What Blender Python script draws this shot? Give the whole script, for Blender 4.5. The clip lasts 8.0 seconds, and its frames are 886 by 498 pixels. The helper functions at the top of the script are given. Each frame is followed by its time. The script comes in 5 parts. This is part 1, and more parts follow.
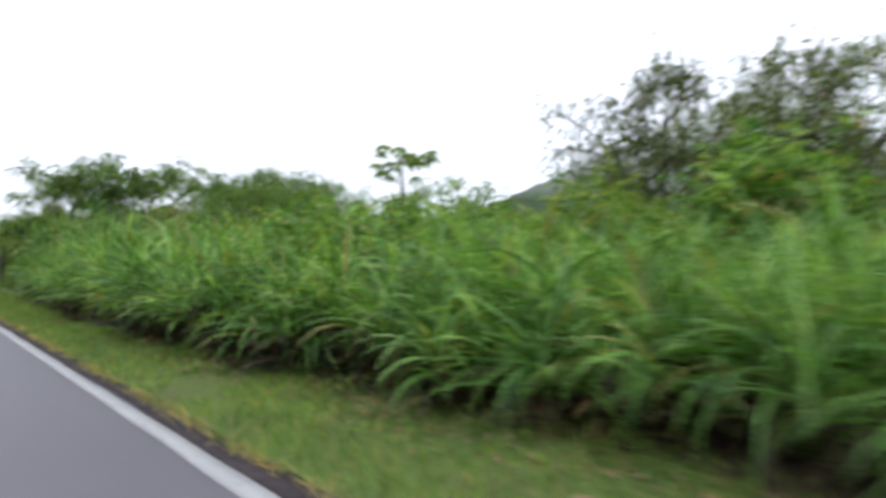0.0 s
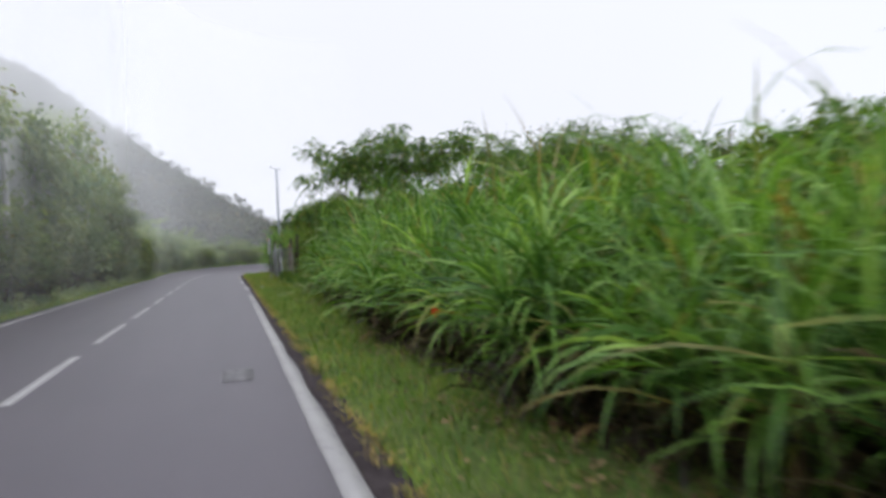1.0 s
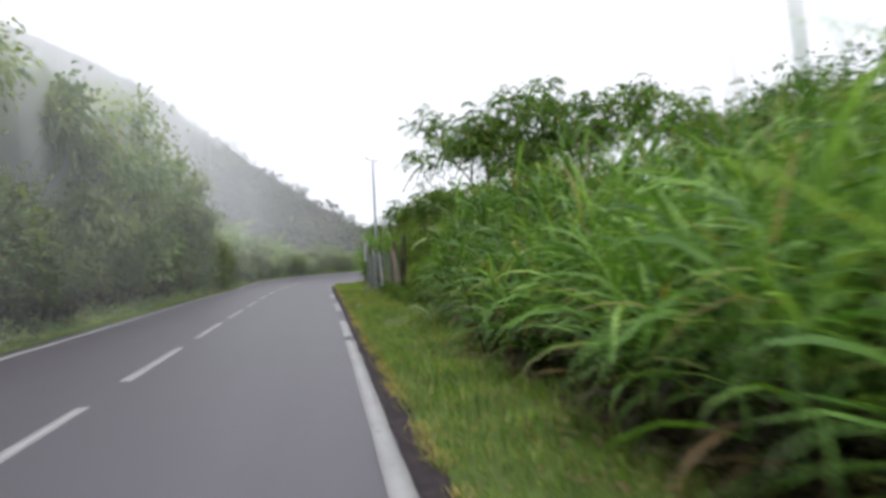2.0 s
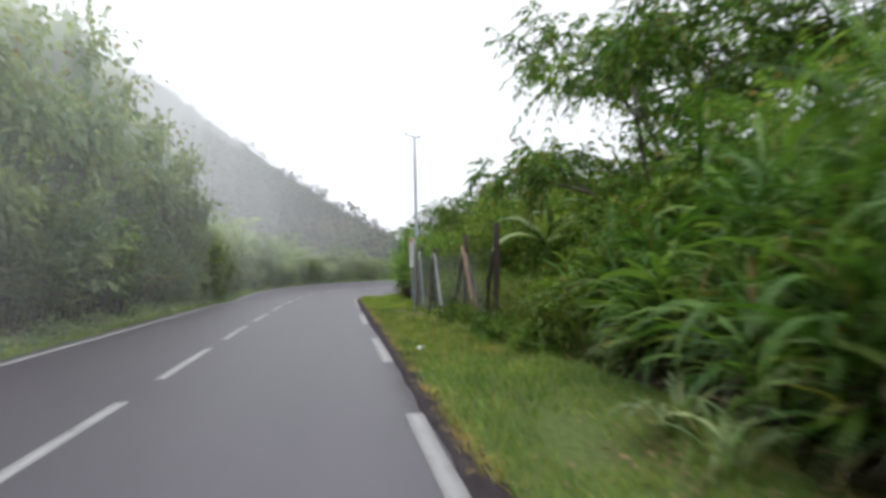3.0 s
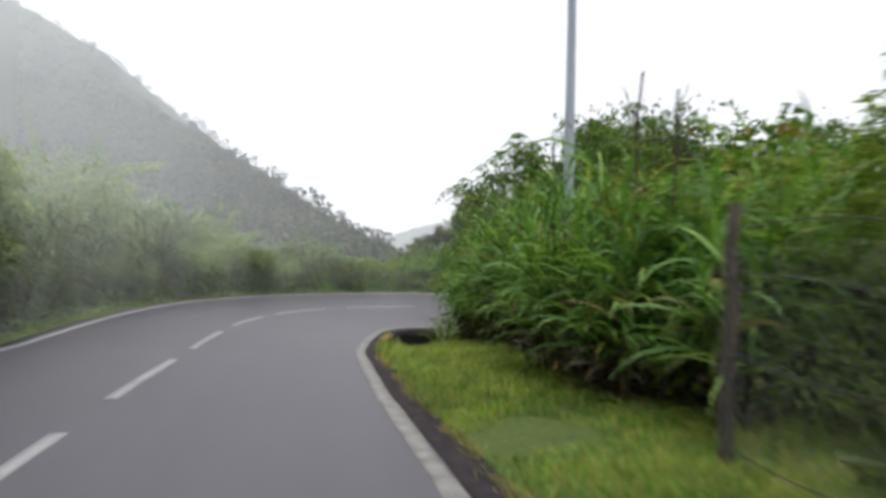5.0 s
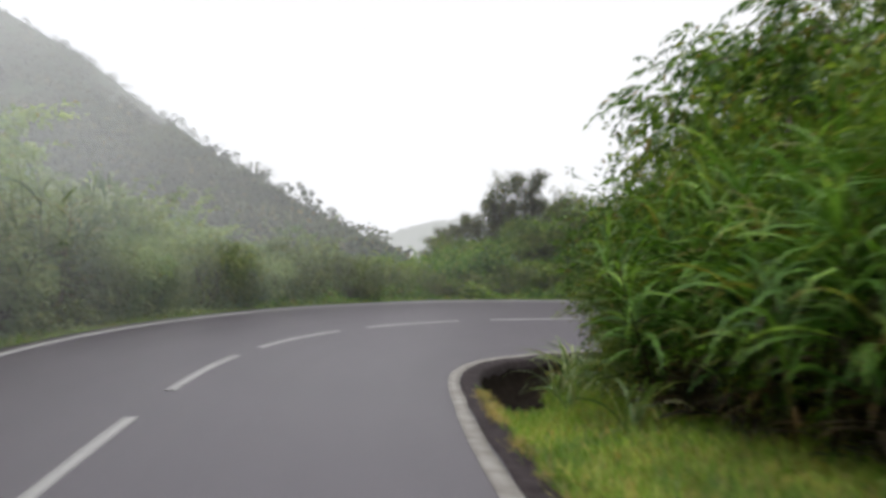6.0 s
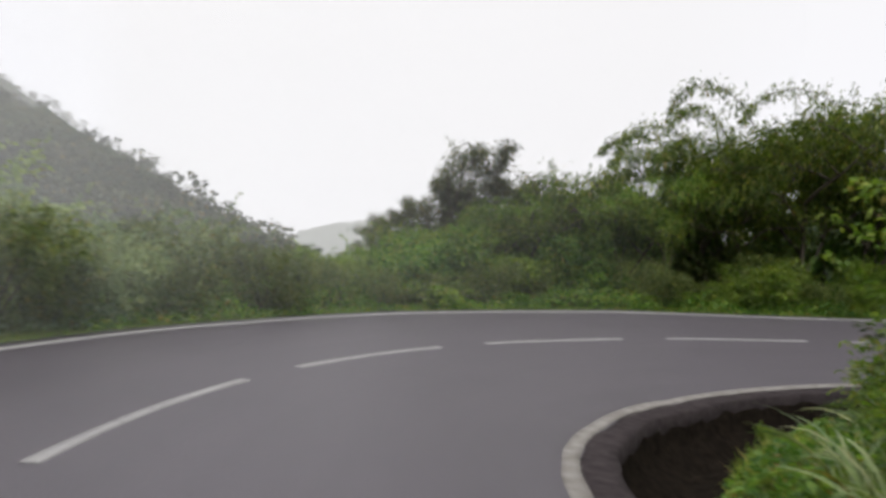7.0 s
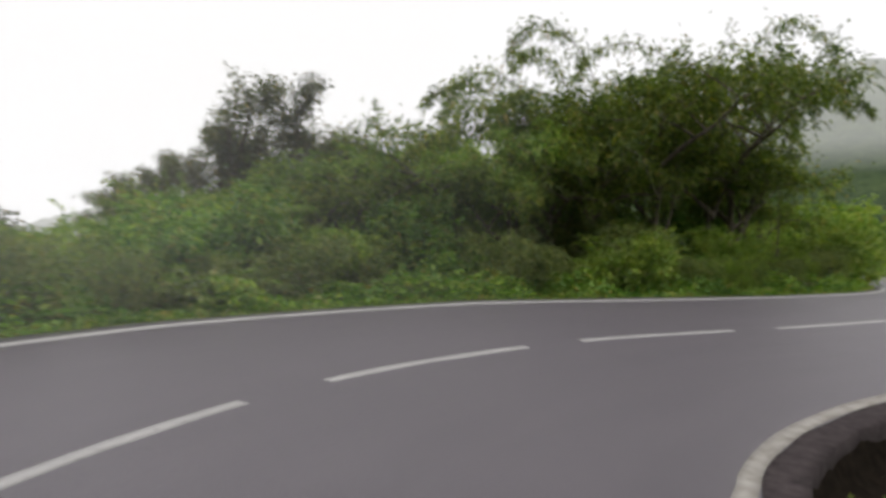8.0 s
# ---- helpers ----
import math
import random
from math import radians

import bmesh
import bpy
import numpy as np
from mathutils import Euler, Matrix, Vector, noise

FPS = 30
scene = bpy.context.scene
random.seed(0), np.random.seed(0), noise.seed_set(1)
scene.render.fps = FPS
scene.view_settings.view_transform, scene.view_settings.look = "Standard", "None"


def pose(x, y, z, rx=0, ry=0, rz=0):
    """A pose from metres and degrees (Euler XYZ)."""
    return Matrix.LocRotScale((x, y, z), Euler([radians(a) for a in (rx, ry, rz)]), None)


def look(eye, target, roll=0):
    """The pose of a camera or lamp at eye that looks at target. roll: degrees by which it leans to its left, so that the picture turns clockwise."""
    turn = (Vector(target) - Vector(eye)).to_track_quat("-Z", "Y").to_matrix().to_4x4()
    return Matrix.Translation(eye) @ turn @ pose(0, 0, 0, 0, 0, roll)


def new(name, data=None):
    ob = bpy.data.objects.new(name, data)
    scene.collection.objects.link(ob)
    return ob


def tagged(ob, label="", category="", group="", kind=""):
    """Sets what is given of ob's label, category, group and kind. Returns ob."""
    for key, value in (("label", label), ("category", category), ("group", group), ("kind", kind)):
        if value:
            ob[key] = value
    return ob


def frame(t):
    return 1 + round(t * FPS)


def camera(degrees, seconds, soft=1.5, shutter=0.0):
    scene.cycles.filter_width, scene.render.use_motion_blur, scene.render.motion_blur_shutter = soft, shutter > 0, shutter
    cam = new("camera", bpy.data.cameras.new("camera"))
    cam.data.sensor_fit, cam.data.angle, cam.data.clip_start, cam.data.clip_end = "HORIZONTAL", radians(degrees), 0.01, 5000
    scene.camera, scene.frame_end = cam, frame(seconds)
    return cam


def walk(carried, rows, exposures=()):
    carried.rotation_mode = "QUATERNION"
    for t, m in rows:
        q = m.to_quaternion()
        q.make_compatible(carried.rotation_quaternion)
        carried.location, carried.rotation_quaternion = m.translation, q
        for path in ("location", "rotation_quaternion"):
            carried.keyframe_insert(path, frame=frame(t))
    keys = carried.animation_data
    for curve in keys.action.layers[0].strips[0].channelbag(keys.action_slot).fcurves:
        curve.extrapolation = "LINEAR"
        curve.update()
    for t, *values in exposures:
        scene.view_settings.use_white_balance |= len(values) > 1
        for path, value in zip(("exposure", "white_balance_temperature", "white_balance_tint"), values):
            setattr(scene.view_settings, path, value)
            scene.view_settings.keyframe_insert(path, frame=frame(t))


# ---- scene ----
cam = camera(66.2, 8.0, soft=3.5, shutter=0.3)
# seconds, x, y, z, heading, pitch, roll
ROWS = [
    (0.0, -0.798, -27.511, 1.193, -38.65, 1.34, -0.14),
    (0.5, -0.284, -23.915, 1.194, -24.46, -0.20, -0.45),
    (0.7, -0.122, -22.704, 1.197, -20.53, 0.17, -1.22),
    (1.0, 0.105, -20.805, 1.201, -17.42, -0.02, 2.14),
    (1.5, 0.232, -17.311, 1.206, -12.99, 1.41, 3.20),
    (1.7, 0.301, -15.731, 1.202, -11.42, 0.87, 2.82),
    (2.8, 0.157, -6.497, 1.191, -8.46, 1.07, 1.00),
    (3.0, 0.078, -4.677, 1.180, -8.52, 1.71, 0.76),
    (3.5, -0.000, 0.000, 1.204, -8.00, 2.08, 1.69),
    (4.0, -0.127, 4.715, 1.202, -8.45, 2.07, 1.86),
    (4.2, -0.118, 6.529, 1.187, -8.38, 1.71, 2.10),
    (5.3, -0.454, 16.539, 1.261, -13.30, 2.64, -3.23),
    (5.5, -0.465, 18.083, 1.271, -13.37, 2.77, -2.74),
    (6.0, -0.516, 21.791, 1.213, -13.43, 2.38, -0.95),
    (6.5, -0.476, 25.321, 1.176, -16.30, 2.42, -1.20),
    (7.0, -0.071, 28.712, 1.127, -21.76, 2.82, -1.18),
    (7.5, 0.548, 31.532, 1.121, -29.94, 2.80, -0.79),
    (7.8, 1.372, 33.201, 1.044, -35.33, 2.49, 1.08),
    (8.0, 1.800, 33.996, 1.083, -40.38, 1.76, 0.75),
]
walk(cam, [(t, pose(x, y, z, 90 + p, r, w)) for t, x, y, z, w, p, r in ROWS],
     [(0.0, 0.25, 5850, 12), (0.5, 0.03, 5950, 13), (1.0, -0.12, 6050, 14), (1.7, 0.04, 6150, 13), (3.0, 0.17, 6150, 11), (4.2, 0.13, 6200, 11), (5.5, 0.0, 6250, 11), (6.5, -0.05, 6500, 11), (7.0, -0.16, 6500, 12), (7.5, -0.22, 6550, 12), (8.0, -0.05, 6600, 11)])

# ---------------------------------------------------------------- sky and sun
SUN_ELEV, SUN_AZ = radians(70), radians(-160)
world = bpy.data.worlds.new("overcast_sky")
scene.world = world
world.use_nodes = True
wn, wl = world.node_tree.nodes, world.node_tree.links
sky = wn.new("ShaderNodeTexSky")
sky.sky_type, sky.sun_disc = "NISHITA", False
sky.sun_elevation, sky.sun_rotation = SUN_ELEV, SUN_AZ
sky.dust_density, sky.air_density = 4.0, 1.0
cover = wn.new("ShaderNodeMix")
cover.data_type = "RGBA"
cover.inputs["Factor"].default_value = 0.88
cover.inputs["B"].default_value = (11.8, 11.9, 12.2, 1)
wl.new(sky.outputs["Color"], cover.inputs["A"])
wl.new(cover.outputs["Result"], wn["Background"].inputs["Color"])
wn["Background"].inputs["Strength"].default_value = 0.1

sun = new("sun", bpy.data.lights.new("sun", "SUN"))
sun.data.energy, sun.data.angle, sun.data.color = 1.5, radians(24), (1.0, 0.97, 0.92)
sun.matrix_world = look((0, 0, 50), (0 - 50 * math.sin(SUN_AZ) * math.cos(SUN_ELEV), -50 * math.cos(SUN_AZ) * math.cos(SUN_ELEV), 50 - 50 * math.sin(SUN_ELEV)))


# ---------------------------------------------------------------- materials
def material(name, rough=0.8, spec=0.3):
    m = bpy.data.materials.new(name)
    m.use_nodes = True
    n, l = m.node_tree.nodes, m.node_tree.links
    b = n["Principled BSDF"]
    b.inputs["Roughness"].default_value = rough
    b.inputs["Specular IOR Level"].default_value = spec
    return m, n, l, b


def ramp(n, l, fac, stops):
    r = n.new("ShaderNodeValToRGB")
    e = r.color_ramp.elements
    while len(e) < len(stops):
        e.new(0.5)
    for k, (p, c) in zip(e, stops):
        k.position, k.color = p, (*c, 1)
    l.new(fac, r.inputs["Fac"])
    return r.outputs["Color"]


def noise_tex(n, l, scale, detail=4, rough=0.55, coord="Object", stretch=None):
    tc, t = n.new("ShaderNodeTexCoord"), n.new("ShaderNodeTexNoise")
    t.inputs["Scale"].default_value, t.inputs["Detail"].default_value, t.inputs["Roughness"].default_value = scale, detail, rough
    src = tc.outputs[coord]
    if stretch:
        mp = n.new("ShaderNodeMapping")
        mp.inputs["Scale"].default_value = stretch
        l.new(src, mp.inputs["Vector"])
        src = mp.outputs["Vector"]
    l.new(src, t.inputs["Vector"])
    return t.outputs["Fac"]


def mix(n, l, fac, a, b, mode="MIX"):
    m = n.new("ShaderNodeMix")
    m.data_type, m.blend_type = "RGBA", mode
    for key, v in (("Factor", fac), ("A", a), ("B", b)):
        if isinstance(v, (int, float)):
            m.inputs[key].default_value = v
        elif isinstance(v, tuple):
            m.inputs[key].default_value = (*v, 1)
        else:
            l.new(v, m.inputs[key])
    return m.outputs["Result"]


def bump(n, l, b, height, strength, dist):
    k = n.new("ShaderNodeBump")
    k.inputs["Strength"].default_value, k.inputs["Distance"].default_value = strength, dist
    l.new(height, k.inputs["Height"])
    l.new(k.outputs["Normal"], b.inputs["Normal"])


def leaf_material(name, dark, mid, light, dry=(0.2, 0.16, 0.06), dry_share=0.06, clear=0.28, rough=0.5, patchy=1.7):
    """Foliage: each leaf its own green, patches of paler growth and of lit and dark tufts, some light through the
    blade.
    """
    m, n, l, b = material(name, rough, 0.35)
    geo, info = n.new("ShaderNodeNewGeometry"), n.new("ShaderNodeObjectInfo")
    rnd = geo.outputs["Random Per Island"]
    c = ramp(n, l, rnd, [(0.0, dark), (0.5, mid), (0.93 - dry_share, light), (1.0 - dry_share / 2, dry)])
    # noise also darkens and brightens the colour for gaps and lit tufts
    patch = ramp(n, l, noise_tex(n, l, patchy, 4, 0.65), [(0.36, (0, 0, 0)), (0.64, (1, 1, 1))])
    c = mix(n, l, patch, mix(n, l, 1.0, c, (0.55, 0.64, 0.55), "MULTIPLY"), mix(n, l, 1.0, c, (1.5, 1.36, 1.0), "MULTIPLY"))
    tone = n.new("ShaderNodeMapRange")
    tone.inputs["To Min"].default_value, tone.inputs["To Max"].default_value = 0.75, 1.2
    l.new(info.outputs["Random"], tone.inputs["Value"])
    hsv = n.new("ShaderNodeHueSaturation")
    l.new(tone.outputs["Result"], hsv.inputs["Value"])
    l.new(c, hsv.inputs["Color"])
    l.new(hsv.outputs["Color"], b.inputs["Base Color"])
    tr, mx = n.new("ShaderNodeBsdfTranslucent"), n.new("ShaderNodeMixShader")
    l.new(mix(n, l, 1.0, hsv.outputs["Color"], (1.3, 1.35, 0.6), "MULTIPLY"), tr.inputs["Color"])
    mx.inputs[0].default_value = clear
    l.new(b.outputs[0], mx.inputs[1])
    l.new(tr.outputs[0], mx.inputs[2])
    l.new(mx.outputs[0], n["Material Output"].inputs["Surface"])
    return m


def plain(name, c1, c2, scale, rough=0.8, bump_at=0.0, stretch=None, metal=0.0, spec=0.3):
    m, n, l, b = material(name, rough, spec)
    f = noise_tex(n, l, scale, 6, 0.6, stretch=stretch)
    l.new(ramp(n, l, f, [(0.3, c1), (0.7, c2)]), b.inputs["Base Color"])
    b.inputs["Metallic"].default_value = metal
    if bump_at:
        bump(n, l, b, f, 0.6, bump_at)
    return m


def asphalt_material():
    m, n, l, b = material("asphalt", 0.5, 0.5)
    fine = noise_tex(n, l, 95, 3, 0.7, "Object")
    wide = noise_tex(n, l, 0.55, 5, 0.6, "Object")
    streak = noise_tex(n, l, 1.0, 4, 0.6, "UV", (2.6, 0.12, 1))
    c = ramp(n, l, fine, [(0.3, (0.059, 0.053, 0.062)), (0.7, (0.113, 0.102, 0.118))])
    c = mix(n, l, mix(n, l, 0.5, wide, streak), mix(n, l, 1.0, c, (0.72, 0.72, 0.74), "MULTIPLY"), mix(n, l, 1.0, c, (1.22, 1.2, 1.2), "MULTIPLY"))
    l.new(c, b.inputs["Base Color"])
    bump(n, l, b, fine, 0.35, 0.003)
    return m


def paint_material():
    m, n, l, b = material("road_paint", 0.65, 0.3)
    wear = noise_tex(n, l, 9, 7, 0.72)
    grime = noise_tex(n, l, 1.3, 4)
    c = mix(n, l, grime, (0.24, 0.236, 0.236), (0.39, 0.385, 0.38))
    c = mix(n, l, ramp(n, l, wear, [(0.56, (0, 0, 0)), (0.70, (1, 1, 1))]), c, (0.16, 0.155, 0.16))
    l.new(c, b.inputs["Base Color"])
    return m


def ground_material():
    m, n, l, b = material("verge_turf", 0.95, 0.1)
    big, small = noise_tex(n, l, 0.7, 5, 0.65), noise_tex(n, l, 14, 5, 0.7)
    grass = ramp(n, l, small, [(0.3, (0.06, 0.088, 0.026)), (0.7, (0.135, 0.175, 0.05))])
    soil = ramp(n, l, small, [(0.3, (0.06, 0.045, 0.028)), (0.7, (0.15, 0.115, 0.07))])
    l.new(mix(n, l, ramp(n, l, big, [(0.55, (0, 0, 0)), (0.75, (0.8, 0.8, 0.8))]), grass, soil), b.inputs["Base Color"])
    bump(n, l, b, small, 0.8, 0.03)
    return m


def forest_material(name, c1, c2, c3):
    m, n, l, b = material(name, 0.95, 0.1)
    f, g = noise_tex(n, l, 0.16, 8, 0.7), noise_tex(n, l, 0.02, 4)
    c = ramp(n, l, f, [(0.3, c1), (0.55, c2), (0.75, c3)])
    l.new(mix(n, l, g, mix(n, l, 1.0, c, (0.75, 0.8, 0.85), "MULTIPLY"), mix(n, l, 1.0, c, (1.25, 1.2, 1.0), "MULTIPLY")), b.inputs["Base Color"])
    bump(n, l, b, f, 1.0, 1.5)
    return m


SHOULDER = plain("dark_road_margin", (0.022, 0.018, 0.019), (0.062, 0.051, 0.053), 7, 0.95, 0.01, None, 0.0, 0.1)
SCUFF = plain("scuffed_asphalt", (0.11, 0.107, 0.115), (0.20, 0.196, 0.2), 7, 0.8)
ASPHALT, PAINT, TURF = asphalt_material(), paint_material(), ground_material()
OLDPAINT = plain("grimy_road_paint", (0.17, 0.155, 0.14), (0.33, 0.315, 0.295), 5, 0.75)
FOREST = forest_material("mountain_forest", (0.02, 0.04, 0.02), (0.05, 0.075, 0.035), (0.09, 0.12, 0.05))
CANE = leaf_material("cane_leaf", (0.046, 0.113, 0.025), (0.103, 0.218, 0.048), (0.241, 0.391, 0.127), dry_share=0.04, clear=0.36)
# far-verge grass: haze put into the blade colour as a paler green
HAZEGRASS = leaf_material("haze_pale_grass", (0.07, 0.11, 0.05), (0.11, 0.16, 0.08), (0.17, 0.22, 0.12), dry_share=0.05)
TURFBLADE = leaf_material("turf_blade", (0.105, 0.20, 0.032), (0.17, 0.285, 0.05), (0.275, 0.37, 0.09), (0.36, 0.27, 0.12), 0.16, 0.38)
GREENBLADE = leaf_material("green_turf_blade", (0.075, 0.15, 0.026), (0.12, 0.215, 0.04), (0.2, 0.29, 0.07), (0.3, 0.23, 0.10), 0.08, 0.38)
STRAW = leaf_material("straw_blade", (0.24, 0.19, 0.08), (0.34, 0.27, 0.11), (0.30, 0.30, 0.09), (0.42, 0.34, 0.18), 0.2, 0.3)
PALEBLADE = leaf_material("pale_arching_blade", (0.16, 0.24, 0.12), (0.26, 0.34, 0.20), (0.42, 0.48, 0.34), dry_share=0.05, clear=0.3)
BROAD = leaf_material("broad_leaf", (0.048, 0.105, 0.030), (0.092, 0.193, 0.048), (0.207, 0.321, 0.092), clear=0.45, patchy=1.1)
BRIGHT = leaf_material("bright_leaf", (0.071, 0.138, 0.027), (0.133, 0.228, 0.046), (0.247, 0.332, 0.081), clear=0.4, patchy=1.1)
OLIVE = leaf_material("olive_leaf", (0.06, 0.09, 0.04), (0.11, 0.155, 0.065), (0.18, 0.225, 0.10), clear=0.35)
# left-hand trees and bushes: leaf colour greyed and lightened for haze
HAZELEAF = leaf_material("haze_tinted_leaf", (0.213, 0.275, 0.202), (0.247, 0.314, 0.234), (0.281, 0.354, 0.260), dry_share=0.01, clear=0.4, rough=0.8, patchy=0.5)
WOODS = leaf_material("far_woods", (0.045, 0.06, 0.04), (0.055, 0.072, 0.046), (0.068, 0.088, 0.055), dry_share=0.02, clear=0.1, rough=0.9, patchy=0.05)
DARKLEAF = leaf_material("dark_upright_leaf", (0.06, 0.075, 0.05), (0.09, 0.11, 0.07), (0.14, 0.165, 0.10))
THICKET = leaf_material("thicket_leaf", (0.037, 0.066, 0.016), (0.076, 0.123, 0.026), (0.173, 0.224, 0.058), clear=0.5, patchy=0.8)
CROWN = leaf_material("crown_leaf", (0.06, 0.125, 0.027), (0.115, 0.215, 0.046), (0.235, 0.335, 0.085), clear=0.42, patchy=0.9)
BAMBOO = leaf_material("bamboo_leaf", (0.06, 0.10, 0.028), (0.11, 0.165, 0.045), (0.18, 0.235, 0.075), clear=0.36)
BANANA = leaf_material("banana_leaf", (0.12, 0.2, 0.08), (0.18, 0.27, 0.12), (0.26, 0.34, 0.19), clear=0.35)
PETAL = leaf_material("red_petal", (0.6, 0.03, 0.01), (0.75, 0.05, 0.015), (0.8, 0.12, 0.03), (0.7, 0.06, 0.02))
BARK = plain("bark", (0.05, 0.04, 0.03), (0.16, 0.135, 0.105), 7, 0.9, 0.02, (1, 1, 0.2))
OLDWOOD = plain("weathered_wood", (0.035, 0.028, 0.022), (0.10, 0.08, 0.062), 12, 0.9, 0.01, (1, 1, 0.15))
LOGWOOD = plain("bare_log", (0.20, 0.12, 0.075), (0.38, 0.26, 0.17), 9, 0.9, 0.01, (1, 1, 0.2))
GALV = plain("galvanised_steel", (0.20, 0.21, 0.22), (0.34, 0.35, 0.36), 15, 0.6, 0, None, 0.4)
POLE = plain("painted_steel_pole", (0.30, 0.33, 0.38), (0.42, 0.45, 0.50), 3, 0.55, 0, (1, 1, 0.1), 0.2)
CONCRETE = plain("concrete", (0.34, 0.34, 0.33), (0.50, 0.50, 0.48), 6, 0.9, 0.01)
RUST = plain("rusty_wire", (0.06, 0.05, 0.045), (0.14, 0.12, 0.11), 20, 0.7, 0, None, 0.5)
SIGNWHITE = plain("sign_white", (0.60, 0.60, 0.60), (0.74, 0.74, 0.73), 5, 0.5)
SIGNRED = plain("sign_red", (0.45, 0.10, 0.08), (0.58, 0.18, 0.14), 6, 0.5)
SIGNGREY = plain("sign_lettering", (0.42, 0.34, 0.33), (0.54, 0.46, 0.45), 6, 0.5)
ROCK = plain("pale_rock", (0.20, 0.19, 0.17), (0.42, 0.40, 0.37), 8, 0.9, 0.02)
# wet soil taken nearly black: the colour holds the hollow's deep shade
SOIL = plain("shaded_wet_soil", (0.006, 0.005, 0.004), (0.022, 0.017, 0.013), 9, 1.0, 0.03, None, 0.0, 0.02)
# brown earth below the canes, darkened in colour for the shade at their foot
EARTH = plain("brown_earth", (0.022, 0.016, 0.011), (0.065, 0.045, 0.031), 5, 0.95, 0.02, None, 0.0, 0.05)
DUST = plain("dry_brown_earth", (0.07, 0.048, 0.03), (0.18, 0.125, 0.078), 7, 0.95, 0.02)
DRY = plain("dry_litter", (0.16, 0.10, 0.055), (0.34, 0.23, 0.13), 14, 0.95, 0.01)


# ---------------------------------------------------------------- mesh helpers
def mesh_object(name, verts, faces, mat, smooth=False, parent=None):
    """verts (n, 3); faces (m, 3) or (m, 4)."""
    me = bpy.data.meshes.new(name)
    v, f = np.asarray(verts, np.float32), np.asarray(faces, np.int32)
    me.vertices.add(len(v))
    me.vertices.foreach_set("co", v.ravel())
    me.loops.add(f.size)
    me.loops.foreach_set("vertex_index", f.ravel())
    me.polygons.add(len(f))
    me.polygons.foreach_set("loop_start", np.arange(0, f.size, f.shape[1], dtype=np.int32))
    if smooth:
        me.polygons.foreach_set("use_smooth", np.ones(len(f), bool))
    me.update(calc_edges=True)
    me.validate()
    me.materials.append(mat)
    ob = new(name, me)
    ob.parent = parent
    return ob


def part(name, bm, mat, parent, label=""):
    me = bpy.data.meshes.new(name)
    bm.to_mesh(me)
    bm.free()
    me.materials.append(mat)
    ob = new(name, me)
    ob.parent = parent
    return tagged(ob, label) if label else ob


def empty(name, m, label, category, group=""):
    ob = new(name)
    ob.matrix_basis = m
    ob.empty_display_size = 0.2
    return tagged(ob, label, category, group)


def tube(path, radii, sides=6):
    """Vertices and quads of a round, tapering limb along a path."""
    path, radii = np.asarray(path, float), np.asarray(radii, float)
    t = np.gradient(path, axis=0)
    t /= np.linalg.norm(t, axis=1)[:, None] + 1e-9
    ref = np.where(np.abs(t[:, 2:3]) > 0.9, np.array([[1.0, 0, 0]]), np.array([[0, 0, 1.0]]))
    a = np.cross(t, ref)
    a /= np.linalg.norm(a, axis=1)[:, None]
    b = np.cross(t, a)
    ang = np.linspace(0, 2 * np.pi, sides, endpoint=False)
    v = path[:, None] + radii[:, None, None] * (a[:, None] * np.cos(ang)[None, :, None] + b[:, None] * np.sin(ang)[None, :, None])
    i, j = np.meshgrid(np.arange(len(path) - 1), np.arange(sides), indexing="ij")
    k = (j + 1) % sides
    f = np.stack([i * sides + j, i * sides + k, (i + 1) * sides + k, (i + 1) * sides + j], -1).reshape(-1, 4)
    return v.reshape(-1, 3), f


def joined(pieces):
    vs, fs, o = [], [], 0
    for v, f in pieces:
        vs.append(v)
        fs.append(np.asarray(f) + o)
        o += len(v)
    return np.concatenate(vs), np.concatenate(fs)


def bar(name, a, b, r, mat, parent, label="", sides=8, taper=1.0, wobble=0.0, seed=0):
    """A round bar from a to b, with closed ends and a slight bend."""
    rng = np.random.default_rng(seed)
    a, b = np.array(a, float), np.array(b, float)
    s = np.linspace(0, 1, 7)
    path = a + (b - a) * s[:, None]
    path[1:-1] += rng.normal(0, wobble, (5, 3))
    rad = r * (1 + (taper - 1) * s) * (1 + rng.normal(0, wobble * 2, 7))
    path = np.concatenate([path[:1], path, path[-1:]])
    path[0] -= (b - a) * 0.002
    path[-1] += (b - a) * 0.002
    rad = np.concatenate([[0.002], rad, [0.002]])
    v, f = tube(path, rad, sides)
    ob = mesh_object(name, v, f, mat, True, parent)
    return tagged(ob, label) if label else ob


def unit(v):
    return v / (np.linalg.norm(v, axis=-1, keepdims=True) + 1e-9)


def leaves(rng, at, way, length, width, droop=0.25):
    """Folded leaves: four corners and two triangles each, at points, along directions."""
    n = len(at)
    way = unit(way)
    side = unit(np.cross(way, unit(rng.normal(0, 0.5, (n, 3)) + np.array([0, 0, 1.0]))))
    up = np.cross(side, way)
    L, W = np.broadcast_to(length, n)[:, None], np.broadcast_to(width, n)[:, None]
    mid = at + way * L * 0.45
    v = np.stack([at, mid + side * W * 0.5 + up * W * 0.18, at + way * L - np.array([0, 0, 1]) * L * droop, mid - side * W * 0.5 + up * W * 0.18], 1)
    o = np.arange(n)[:, None] * 4
    f = np.concatenate([o + np.array([[0, 1, 2]]), o + np.array([[0, 2, 3]])])
    return v.reshape(-1, 3), f


